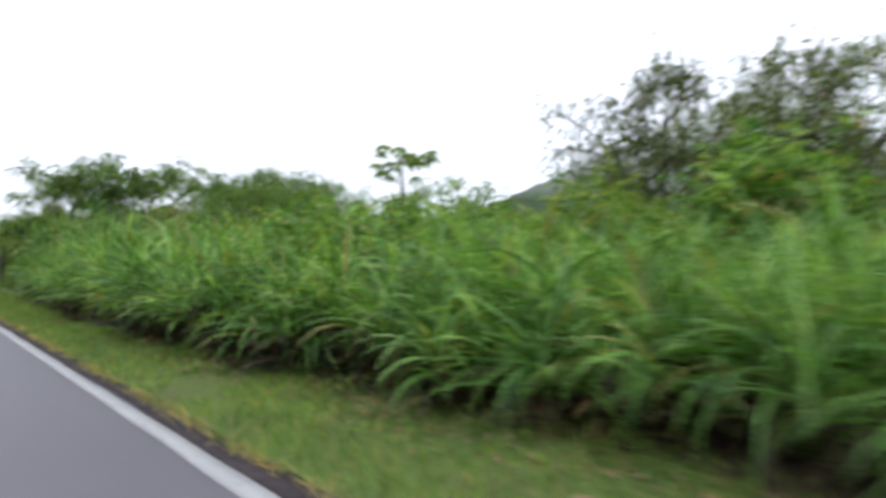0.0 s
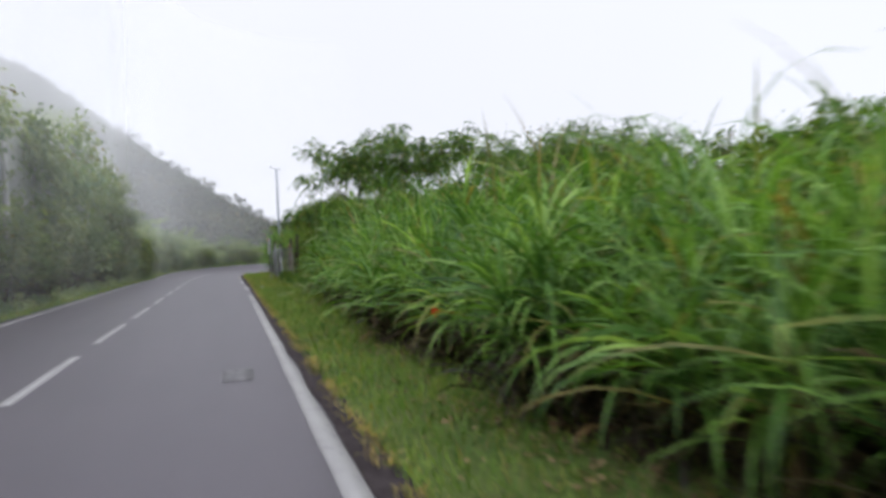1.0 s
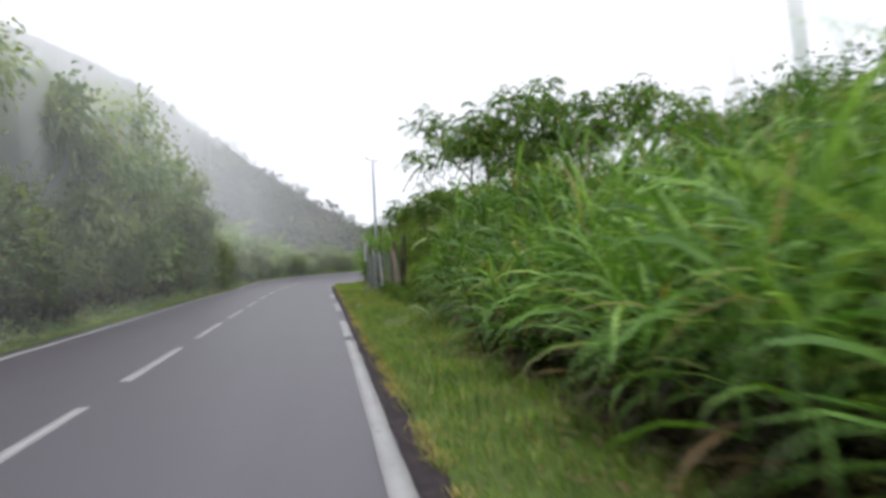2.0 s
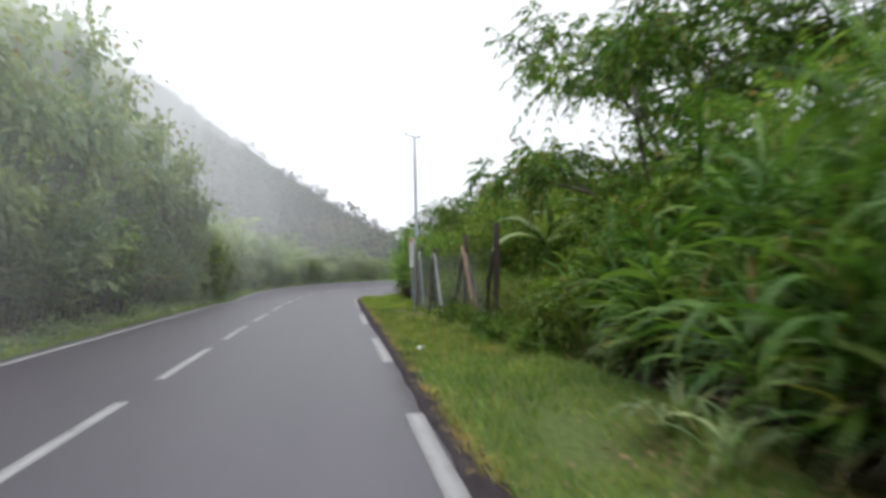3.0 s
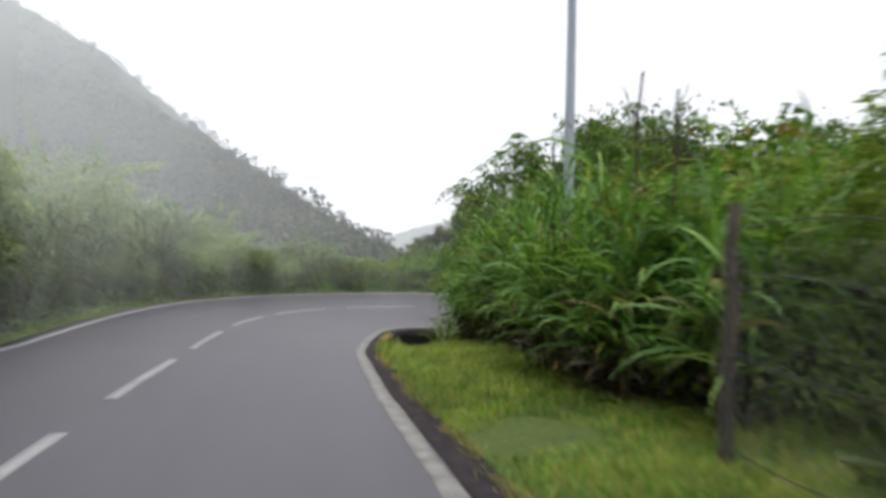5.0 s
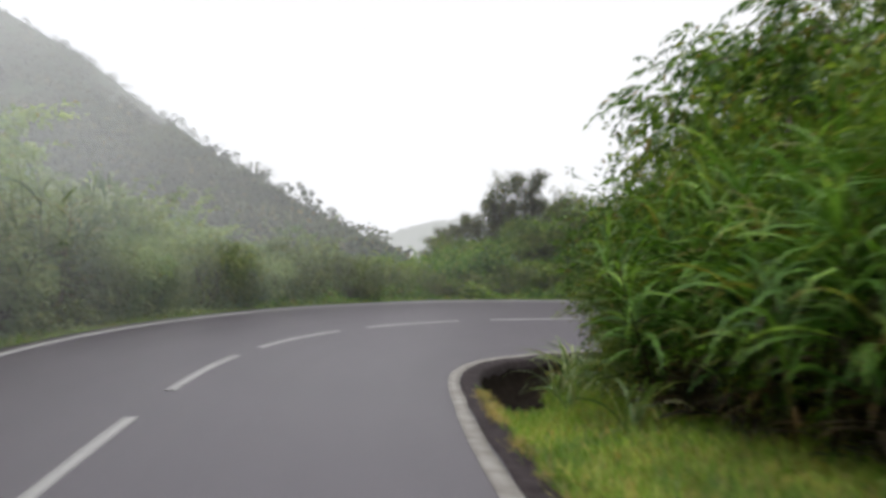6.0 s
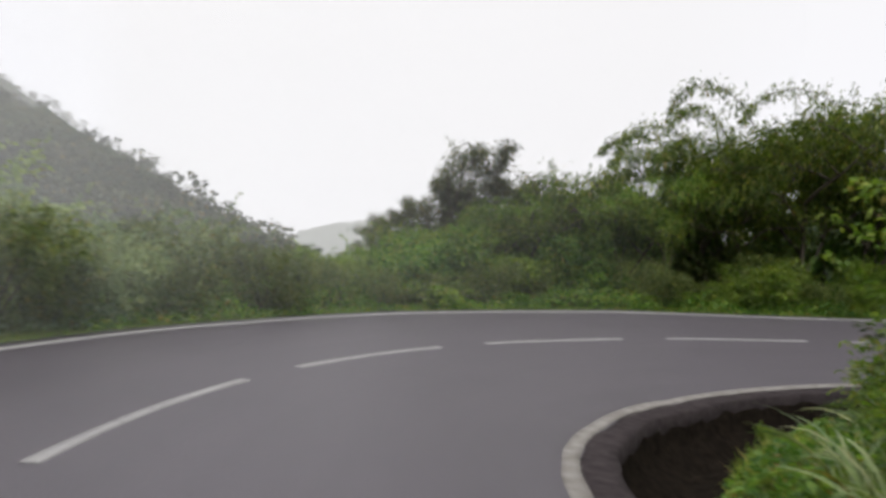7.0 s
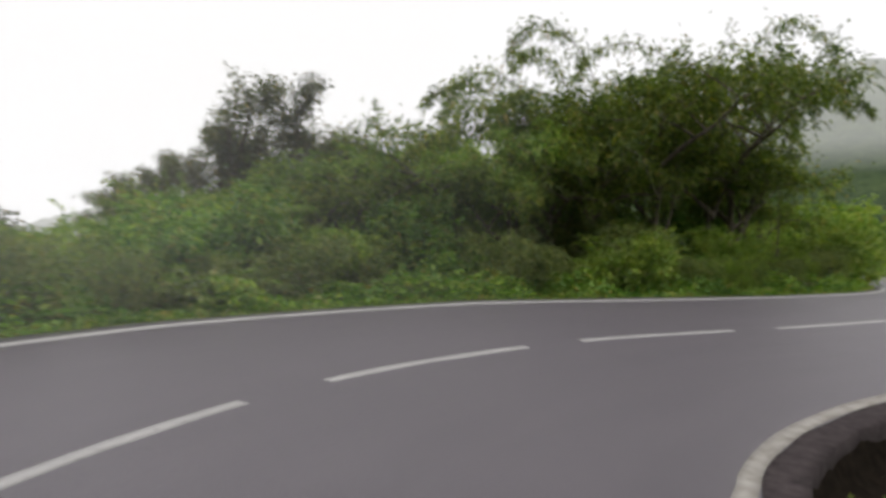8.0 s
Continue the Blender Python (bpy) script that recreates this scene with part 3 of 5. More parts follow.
def spray_leaves(rng, base, way, reach, pairs, leaf, width, sag=0.35):
    """Leafy twigs: leaflets in two rows along stalks that sag towards their tips."""
    m, up = len(base), np.array([0, 0, 1.0])
    way = unit(way)
    side = unit(np.cross(way, up + rng.normal(0, 0.35, (m, 3))))
    s = np.linspace(0.08, 1, pairs)
    reach = np.broadcast_to(reach, m)[:, None, None]
    p = base[:, None] + way[:, None] * s[None, :, None] * reach - up * (s ** 2)[None, :, None] * sag * reach
    ahead = way[:, None] * 0.6 - up * (0.15 + sag * s)[None, :, None]
    at = np.concatenate([p, p], 1).reshape(-1, 3)
    d = np.concatenate([ahead + side[:, None] * 0.85, ahead - side[:, None] * 0.85], 1).reshape(-1, 3)
    L = leaf * rng.uniform(0.7, 1.25, len(at)) * np.tile(np.concatenate([1.1 - 0.5 * s, 1.1 - 0.5 * s]), m)
    return leaves(rng, at, d + rng.normal(0, 0.16, d.shape), L, L * width, 0.22)


def lobes(rng, r, h, n, flat=0.85):
    out = [(0, 0, h * 0.42, r * 0.8, h * 0.42 / (r * 0.8))]
    for _ in range(n):
        a, q = rng.uniform(0, 2 * np.pi), rng.uniform(0.3, 0.85) * r
        k = rng.uniform(0.28, 0.5) * r
        out.append((q * math.cos(a), q * math.sin(a), rng.uniform(0.2, 0.9) * h, k, flat))
    return out


def shoots(rng, n, r, h, length):
    """Loose leafy twigs standing out of a bush: leaves in rows along thin arcs."""
    at, way = [], []
    for _ in range(n):
        a = rng.uniform(0, 2 * np.pi)
        base = np.array([math.cos(a) * r * rng.uniform(0.2, 0.9), math.sin(a) * r * rng.uniform(0.2, 0.9), h * rng.uniform(0.55, 0.95)])
        d = unit(np.array([math.cos(a) * 0.6, math.sin(a) * 0.6, rng.uniform(0.4, 1.1)]))
        s = np.linspace(0, 1, 16)[:, None]
        p = base + d * s * length * rng.uniform(0.6, 1.3) - np.array([0, 0, 1]) * s ** 2 * length * 0.3
        at.append(p)
        way.append(d * 0.5 + rng.normal(0, 0.8, (16, 3)))
    return np.concatenate(at), np.concatenate(way)


def make_bush(seed, r, h, count, length, width, nlobes=7, twigs=10):
    rng = np.random.default_rng(seed)
    blobs = lobes(rng, r, h, nlobes)
    v, f = bush_mesh(rng, blobs, int(count * 0.4), length, width)
    n, total = int(count * 0.6 / 16), sum(b[3] ** 2 for b in blobs)
    which = rng.choice(len(blobs), n, p=[b[3] ** 2 / total for b in blobs])
    c = np.array(blobs)[which]
    d = unit(rng.normal(0, 1, (n, 3)) + np.array([0, 0, 0.25]))
    base = c[:, :3] + d * (c[:, 3:4] * rng.uniform(0.45, 0.95, (n, 1))) * np.column_stack([np.ones((n, 2)), c[:, 4]])
    base[:, 2] = np.maximum(base[:, 2], 0.12)
    v, f = joined([(v, f), spray_leaves(rng, base, d + rng.normal(0, 0.35, (n, 3)) + np.array([0, 0, 0.25]), length * rng.uniform(2.2, 4.0, n), 8, length, width * 0.85)])
    if twigs:
        at, way = shoots(rng, twigs, r, h, h * 0.35)
        v2, f2 = leaves(rng, at, way, length * rng.uniform(0.7, 1.2, len(at)), length * width * 0.9, 0.3)
        v, f = joined([(v, f), (v2, f2)])
    stems = []
    for k in range(6):
        a = k * 1.05 + rng.uniform(0, 0.6)
        e = np.array([math.cos(a) * r * 0.55, math.sin(a) * r * 0.55, h * 0.7])
        s = np.linspace(0, 1, 5)[:, None]
        stems.append(tube(e * s * np.array([1, 1, 1]) + np.array([0, 0, -0.1]) + rng.normal(0, 0.03, (5, 3)), np.linspace(0.035, 0.01, 5), 5))
    return (v, f), joined(stems)


KINDS = {}


def kind_of_bush(key, *args, mat):
    leaf, wood = make_bush(*args)
    a = mesh_object("foliage", *leaf, mat)
    b = mesh_object("wood", *wood, BARK, True)
    KINDS[key] = (a.data, b.data)
    for o in (a, b):
        bpy.data.objects.remove(o)


def put_plant(name, key, x, y, size, turn, label, category, group, sink=0.0, tall=1.0):
    """One plant of a kind: foliage and wood on shared meshes, standing on the ground."""
    z = float(ground_height(np.array([x]), np.array([y]))[0]) - sink
    ob = empty(name, Matrix.LocRotScale((x, y, z), Euler((0, 0, turn)), (size, size, size * tall)), label, category, group)
    names = ("crown", "trunk") if category == "tree" else ("foliage", "wood")
    for nm, me in zip(names, KINDS[key]):
        c = new(nm, me)
        c.parent = ob
    return ob


def make_tree(key, seed, height, spread, leaf, width, count, mat, first=0.42, up=0.55, tuft=0.22, drop=0.25, hang=0.0, sprays=0):
    """A tapered trunk that forks into limbs and twigs; leaves gathered in tufts along the twigs, with gaps between."""
    rng = np.random.default_rng(seed)
    wood, tips = [], []

    def grow(p, d, length, r, level):
        s = np.linspace(0, 1, 6)[:, None]
        path = p + d * s * length + rng.normal(0, 0.22, 3) * length * s ** 2 * 0.6
        wood.append(tube(path, np.linspace(r, r * 0.6, 6), 7 if level == 0 else 4))
        dd = unit(path[-1] - path[-2])
        if level >= 3:
            tips.extend((path[k], dd) for k in ((2, 4, 5) if level == 4 else (3, 5)))
        if level == 4:
            return
        n = 4 if level == 0 else 3
        for k in range(n):
            a = 2 * np.pi * (k + rng.uniform(-0.3, 0.3)) / n + level
            side = np.array([math.cos(a), math.sin(a), 0])
            nd = unit(dd * up + side * rng.uniform(0.5, 1.0) * spread / height * 1.6 + np.array([0, 0, rng.uniform(-0.05, 0.3) - hang * level]))
            grow(path[-1 - (k % 2)] if level else path[2 + k % 4], nd, length * rng.uniform(0.5, 0.82), r * 0.55, level + 1)

    grow(np.array([0, 0, -0.15]), np.array([0.03, 0.02, 1.0]), height * first, height * 0.016 + 0.02, 0)
    per = max(4, count // len(tips))
    at, way = [], []
    for e, d in tips:
        if rng.uniform() < 0.12:
            continue
        n = max(3, int(per * rng.uniform(0.4, 1.7)))
        q = rng.normal(0, 1, (n, 3))
        at.append(e + q * tuft * np.array([1, 1, 0.6]))
        way.append(unit(q) * 0.8 + d * 0.4 + rng.normal(0, 0.35, (n, 3)) - np.array([0, 0, drop]))
    at, way = np.concatenate(at), np.concatenate(way)
    grown = height / at[:, 2].max()
    wood[:] = [(v * grown, f) for v, f in wood]
    at = at * grown
    if sprays:
        keep = rng.uniform(0, 1, len(at)) < 0.3
        at, way = at[keep], way[keep]
    L = leaf * rng.uniform(0.6, 1.3, len(at))
    foliage = leaves(rng, at, way, L, L * width, drop)
    if sprays:
        q = np.repeat(np.array([e * grown for e, _ in tips]), sprays, 0)
        out = np.repeat(np.array([d for _, d in tips]), sprays, 0)
        q = q + rng.normal(0, tuft * 0.5, q.shape)
        out = out * 0.5 + rng.normal(0, 0.6, out.shape) + np.array([0, 0, 0.2])
        foliage = joined([foliage, spray_leaves(rng, q, out, leaf * rng.uniform(2.5, 4.5, len(q)), 8, leaf, width * 0.85, 0.2 + drop)])
    crown, trunk = mesh_object("crown", *foliage, mat), mesh_object("trunk", *joined(wood), BARK, True)
    KINDS[key] = (crown.data, trunk.data)
    for o in (crown, trunk):
        bpy.data.objects.remove(o)


kind_of_bush("broad_a", 11, 1.25, 2.4, 5200, 0.17, 0.5, mat=BROAD)
kind_of_bush("broad_b", 12, 1.4, 2.0, 5200, 0.15, 0.55, mat=BROAD)
kind_of_bush("bright_a", 13, 1.3, 2.2, 5200, 0.15, 0.45, mat=BRIGHT)
kind_of_bush("bright_b", 14, 1.5, 1.8, 5600, 0.13, 0.4, 7, 60, mat=BRIGHT)
kind_of_bush("olive_a", 15, 1.4, 2.2, 5600, 0.12, 0.45, 7, 50, mat=OLIVE)
kind_of_bush("fine_a", 45, 1.3, 2.3, 9500, 0.095, 0.42, 9, 90, mat=BRIGHT)
kind_of_bush("fine_b", 46, 1.3, 2.3, 9500, 0.09, 0.45, 9, 70, mat=BROAD)
kind_of_bush("fine_c", 47, 1.35, 2.2, 9500, 0.085, 0.4, 9, 90, mat=OLIVE)
kind_of_bush("hazy_a", 48, 1.5, 2.2, 6500, 0.13, 0.5, 9, 40, mat=HAZELEAF)
kind_of_bush("hazy_b", 49, 1.4, 2.5, 6500, 0.13, 0.5, 9, 40, mat=HAZELEAF)
kind_of_bush("weed_a", 16, 0.7, 0.8, 2200, 0.12, 0.5, 6, 14, mat=BRIGHT)
kind_of_bush("weed_b", 17, 0.6, 0.9, 2000, 0.10, 0.6, 6, 12, mat=BROAD)
make_tree("tree_broad", 21, 7.0, 5.2, 0.17, 0.5, 14000, BROAD, tuft=0.30, sprays=2)
make_tree("tree_round", 22, 7.5, 5.2, 0.15, 0.5, 15000, BROAD, tuft=0.34, sprays=2)
make_tree("tree_hazy", 27, 7.5, 5.0, 0.28, 0.62, 15000, HAZELEAF, first=0.3, tuft=0.4)
make_tree("tree_open", 28, 6.8, 5.4, 0.2, 0.45, 9500, OLIVE, first=0.3, tuft=0.24, sprays=1)
make_tree("tree_airy", 23, 6.5, 5.0, 0.16, 0.36, 5600, BROAD, first=0.38, tuft=0.17, drop=0.45, sprays=1)
make_tree("tree_umbrella", 23, 6.5, 5.0, 0.19, 0.4, 7000, BROAD, first=0.5, tuft=0.19, drop=0.4, sprays=2)
make_tree("tree_thin", 24, 7.0, 2.6, 0.15, 0.4, 7500, DARKLEAF, first=0.4, up=1.5, tuft=0.17)
make_tree("tree_spiky", 29, 7.0, 3.0, 0.15, 0.38, 7000, DARKLEAF, first=0.34, up=1.25, tuft=0.15)
make_tree("tree_bright", 25, 6.0, 5.0, 0.16, 0.45, 15000, CROWN, first=0.34, tuft=0.27, drop=0.22, sprays=2)
make_tree("tree_lush", 26, 6.5, 4.6, 0.17, 0.45, 14000, THICKET, first=0.36, tuft=0.27, drop=0.22, sprays=2)
make_tree("tree_shade", 30, 7.2, 5.0, 0.17, 0.5, 14000, THICKET, tuft=0.3, sprays=2)


def frond_bush(key, seed, n, reach, leaf, mat):
    """A low mound of arching sprays, each a bent stalk with leaflets in two rows."""
    r = np.random.default_rng(seed)
    at, way, stalks = [], [], []
    s = np.linspace(0.12, 1, 22)
    for _ in range(n):
        a, L, e0 = r.uniform(0, 2 * np.pi), reach * r.uniform(0.6, 1.25), r.uniform(0.6, 1.45)
        el = e0 - 1.9 * s ** 1.4 * r.uniform(0.7, 1.1)
        h, z = np.cumsum(np.cos(el)) * L / 22, np.cumsum(np.sin(el)) * L / 22
        root = r.normal(0, 0.25, 2)
        p = np.stack([root[0] + np.cos(a) * h, root[1] + np.sin(a) * h, z + 0.05], 1)
        stalks.append(tube(p[::4], np.linspace(0.012, 0.004, len(p[::4])), 4))
        sd, out = np.array([-math.sin(a), math.cos(a), 0]), np.array([math.cos(a), math.sin(a), 0])
        for sign in (1, -1):
            at.append(p + r.normal(0, 0.01, p.shape))
            way.append(sd * sign + out * 0.45 + np.array([0, 0, -0.25]) + r.normal(0, 0.2, p.shape))
    at, way = np.concatenate(at), np.concatenate(way)
    L = leaf * r.uniform(0.7, 1.2, len(at))
    a = mesh_object("foliage", *leaves(r, at, way, L, L * 0.36, 0.3), mat)
    b = mesh_object("wood", *joined(stalks), BARK, True)
    KINDS[key] = (a.data, b.data)
    for o in (a, b):
        bpy.data.objects.remove(o)


frond_bush("frond_a", 18, 70, 1.5, 0.16, BRIGHT)
frond_bush("frond_b", 19, 80, 1.3, 0.15, OLIVE)


# ---------------------------------------------------------------- tall cane grass
def cane_clump(rng, at, n_stems, height, low, broad):
    """Canes with long arching leaves; returns columns for blades() and the canes."""
    per = 22
    k = n_stems * per
    stem_az, lean = rng.uniform(0, 2 * np.pi, n_stems), rng.uniform(0.03, 0.38, n_stems)
    h = height * rng.uniform(0.55, 1.0, n_stems)
    root = at + np.stack([np.cos(stem_az), np.sin(stem_az), 0 * stem_az], 1) * rng.uniform(0.02, 0.3, (n_stems, 1))
    s = np.tile(np.linspace(low, 1.0, per), n_stems) + rng.normal(0, 0.06, k)
    i = np.repeat(np.arange(n_stems), per)
    d = np.stack([np.cos(stem_az) * np.sin(lean), np.sin(stem_az) * np.sin(lean), np.cos(lean)], 1)
    base = root[i] + d[i] * (h[i] * s)[:, None]
    az = rng.uniform(0, 2 * np.pi, k)
    length = rng.uniform(0.4, 1.05, k)
    rise, bend = rng.uniform(0.15, 1.15, k), rng.uniform(0.9, 2.5, k)
    top = s > 0.9
    rise[top], bend[top] = rng.uniform(0.7, 1.45, top.sum()), rng.uniform(0.6, 2.2, top.sum())
    width = rng.uniform(0.018, 0.042, k) * np.where(rng.uniform(0, 1, k) < 0.25, 1.5, 1.0) * broad
    return base, az, length, width, rise, bend, root, d * h[:, None]


def cane_bed(name, places, label, seed, mat=CANE, low=0.42, broad=1.0):
    """A bed of cane grass: green leaves above, dead brown canes and hanging dry leaves below, darkened for shade."""
    rng = np.random.default_rng(seed)
    B, stems, dead = [], [], []
    for x, y, h in places:
        z = float(ground_height(np.array([x]), np.array([y]))[0])
        *b, root, tip = cane_clump(rng, np.array([x, y, z - 0.05]), int(rng.integers(5, 9)), h, low, broad)
        B.append(b)
        for r0, t0 in zip(root, tip):
            stems.append(tube(np.stack([r0, r0 + t0 * 0.5, r0 + t0 * 0.95]), [0.013, 0.011, 0.006], 4))
        # dense dark dead leaves, filling the foot of the bed as its shade
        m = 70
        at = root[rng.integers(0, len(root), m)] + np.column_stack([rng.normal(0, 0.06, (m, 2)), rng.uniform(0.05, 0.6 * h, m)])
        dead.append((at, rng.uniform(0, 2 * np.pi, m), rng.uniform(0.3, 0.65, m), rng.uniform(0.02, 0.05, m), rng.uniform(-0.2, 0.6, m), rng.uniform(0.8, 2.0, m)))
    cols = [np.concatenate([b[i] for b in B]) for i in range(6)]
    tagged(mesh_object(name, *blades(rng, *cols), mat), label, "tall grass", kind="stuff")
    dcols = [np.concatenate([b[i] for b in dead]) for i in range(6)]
    tagged(mesh_object("dead_canes", *joined([blades(rng, *dcols, 3), joined(stems)]), DEADCANE), "dead brown canes under the tall grass, darkened for the shade there", "tall grass", kind="stuff")


# dead cane brown, taken darker to hold the shade inside the stand
DEADCANE = leaf_material("shaded_dead_cane", (0.02, 0.016, 0.01), (0.045, 0.034, 0.02), (0.085, 0.066, 0.036), (0.2, 0.13, 0.07), 0.05, 0.1)
rng = np.random.default_rng(77)
front = []
FRONT_Y, FRONT_X = [-46, -23.6, -19.6, -11.6, -6, -1, 3], [2.6, 2.42, 2.03, 1.84, 2.2, 2.5, 3.05]
for y in np.arange(-46, 3.8, 0.42):
    x0 = float(np.interp(y, FRONT_Y, FRONT_X))
    for row in range(1, 5):
        hh = (1.1, 1.25, 1.45, 1.55, 1.6)[row] * (1 + float(np.interp(y, [-9, -4], [0.0, 0.55])) * (row - 1) / 3) * float(np.interp(y, [-27.6, -23.6, -19.6, -13.6], [0.6, 0.72, 0.9, 1.0])) * rng.uniform(0.72, 1.2)
        front.append((x0 - 0.1 + row * 0.5 + rng.normal(0, 0.12), y + rng.normal(0, 0.15), hh))
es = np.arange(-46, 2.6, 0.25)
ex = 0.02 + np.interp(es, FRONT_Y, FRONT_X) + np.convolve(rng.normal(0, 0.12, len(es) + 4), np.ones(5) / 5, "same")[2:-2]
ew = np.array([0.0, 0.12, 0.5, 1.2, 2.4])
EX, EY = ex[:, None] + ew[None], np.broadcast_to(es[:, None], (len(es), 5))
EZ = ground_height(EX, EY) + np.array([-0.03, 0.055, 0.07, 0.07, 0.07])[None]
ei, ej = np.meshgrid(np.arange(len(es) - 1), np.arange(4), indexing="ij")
tagged(mesh_object("bare_earth", np.stack([EX, EY, EZ], -1).reshape(-1, 3), np.stack([ei * 5 + ej, ei * 5 + ej + 1, (ei + 1) * 5 + ej + 1, (ei + 1) * 5 + ej], -1).reshape(-1, 4), EARTH, True), "bare brown earth under the cane grass, darkened for its shade", "ground", kind="structure")
cane_bed("cane_grass", [q for q in front if q[1] < -7], "dense stand of tall green cane grass beside the verge", 78, CANE, 0.6, 0.72)
cane_bed("cane_grass", [q for q in front if q[1] >= -7], "tall broad-leaved cane crowding the verge", 76, CANE, 0.3, 1.25)
left_row = []
for s in np.arange(-40, 14, 0.75):
    for row in range(2):
        p = on_road(np.array(s), -float(outer_at(s)) - 1.15 - row * 0.8 - rng.uniform(0, 0.4))
        left_row.append((float(p[0]), float(p[1]), rng.uniform(1.7, 2.5)))
cane_bed("cane_grass", left_row, "tall haze-paled grass along the far verge", 79, HAZEGRASS)
bend_row = []
for k in range(96):
    y = 19.0 + 9.2 * k / 95
    x = float(np.interp(y, [19, 20.5, 22, 24, 26, 28, 30, 31.2, 32.4], [3.0, 3.2, 3.25, 3.15, 3.05, 3.25, 3.6, 4.2, 5.4]))
    h = float(np.interp(y, [19, 23, 27, 29, 30.5, 32.4], [2.0, 2.2, 2.1, 1.7, 1.3, 1.1]))
    bend_row.append((x + rng.uniform(0.1, 0.9), float(y + rng.normal(0, 0.2)), h * rng.uniform(0.7, 1.15)))
bend_row += [(2.75 + 0.12 * (k % 3), 20.0 + 0.24 * k, 1.7 + 0.12 * (k % 5)) for k in range(10)]
cane_bed("cane_grass", bend_row, "tall arching grass on the inside of the bend", 80, CANE, 0.45, 0.9)


def plumes(name, spots, seed, label):
    """Feathery seed heads on thin stalks above the grass."""
    r = np.random.default_rng(seed)
    base, az, ln, wd, rs, bd = [], [], [], [], [], []
    for x, y, z, n in spots:
        for _ in range(n):
            a = r.uniform(0, 2 * np.pi)
            base.append((x + r.normal(0, 0.08), y + r.normal(0, 0.08), z))
            az.append(a)
            ln.append(r.uniform(0.9, 1.4))
            wd.append(r.uniform(0.012, 0.03))
            rs.append(r.uniform(1.15, 1.5))
            bd.append(r.uniform(0.1, 0.6))
    v, f = blades(r, *(np.array(k, float) for k in (base, az, ln, wd, rs, bd)))
    return tagged(mesh_object(name, v, f, DRYSTALK), label, "seed heads", kind="stuff")


DRYSTALK = leaf_material("seed_stalk", (0.12, 0.12, 0.07), (0.18, 0.17, 0.10), (0.26, 0.24, 0.16))
plumes("grass_plumes", [(2.9, -15.2, 1.35, 6), (3.1, -11.4, 1.5, 5), (3.2, -13.4, 1.5, 7), (3.2, -9.2, 1.5, 4), (3.4, -5.8, 1.6, 5), (3.3, 6.2, 1.9, 8), (3.4, 7.2, 1.9, 7)], 6, "feathery brown seed heads above the cane grass")


# ---------------------------------------------------------------- bushes and trees
def row_of(name, keys, spots, label, group, category="bush", seed=0, tall=1.0):
    r = np.random.default_rng(seed)
    for x, y, size in spots:
        put_plant(name, keys[int(r.integers(len(keys)))], x, y, size * r.uniform(0.9, 1.1), r.uniform(0, 6.28), label, category, group, 0.05, tall * r.uniform(0.9, 1.1))


r = np.random.default_rng(5)
row_of("hedge_bush", ["broad_a", "bright_a", "broad_b", "bright_b"], [(5.0 + r.normal(0, 0.35), y + r.normal(0, 0.4), r.uniform(0.82, 1.02) * float(np.interp(y, [-25.6, -15.6], [0.75, 1.0]))) for y in np.arange(-44, 4, 1.7)],
       "leafy green bush overgrown with creepers behind the cane grass", "bushes behind the cane grass", seed=1)
row_of("hedge_bush", ["broad_a", "bright_a", "olive_a"], [(7.4 + r.normal(0, 0.5), y + r.normal(0, 0.6), float(np.interp(y, [-40, 0, 4, 24], [0.85, 1.1, 1.35, 1.4])) * r.uniform(0.85, 1.1)) for y in np.arange(-44, 24, 2.3)],
       "tall dark green bush behind the roadside growth", "bushes behind the cane grass", seed=2)
row_of("hedge_bush", ["fine_b", "fine_a", "bright_a"], [(4.9, 4.6, 0.95), (4.3, 2.8, 0.90), (4.2, 4.4, 0.77), (4.3, -1.2, 0.99), (4.4, 0.8, 1.07), (5.4, 2.4, 1.29), (5.8, -0.4, 1.20), (6.0, 4.8, 1.38), (6.6, 7.2, 1.38), (5.9, 6.4, 1.20), (6.3, 9.4, 1.25), (6.8, 11.2, 1.29), (5.6, 10.9, 1.12)],
       "dark leafy bush crowding the old fence", "bushes behind the fence", seed=3)
row_of("hedge_bush", ["fine_a", "fine_c", "fine_a"], [(5.9, 12.8, 1.25), (5.5, 14.4, 1.2), (5.2, 16.0, 1.1), (4.3, 17.2, 0.85), (3.9, 18.8, 0.9), (5.4, 17.8, 1.15), (6.6, 13.6, 1.4), (6.8, 16.0, 1.35), (6.6, 18.5, 1.3)],
       "light green leafy bush behind the old fence", "bushes behind the fence", seed=23)
row_of("weed_clump", ["weed_a", "weed_a", "weed_b"], [(2.85 + r.uniform(0, 2.6), y, r.uniform(0.6, 1.15)) for y in np.arange(3.2, 16.4, 0.28)],
       "knee-high leafy weeds along the fence", "weeds along the fence", "weed", seed=4)
row_of("weed_clump", ["weed_a", "weed_b"], [(2.4 + r.uniform(0, 0.4), y, r.uniform(0.35, 0.55)) for y in np.arange(4.0, 11.0, 0.42)],
       "knee-high leafy weeds spilling out below the fence", "weeds along the fence", "weed", seed=19)
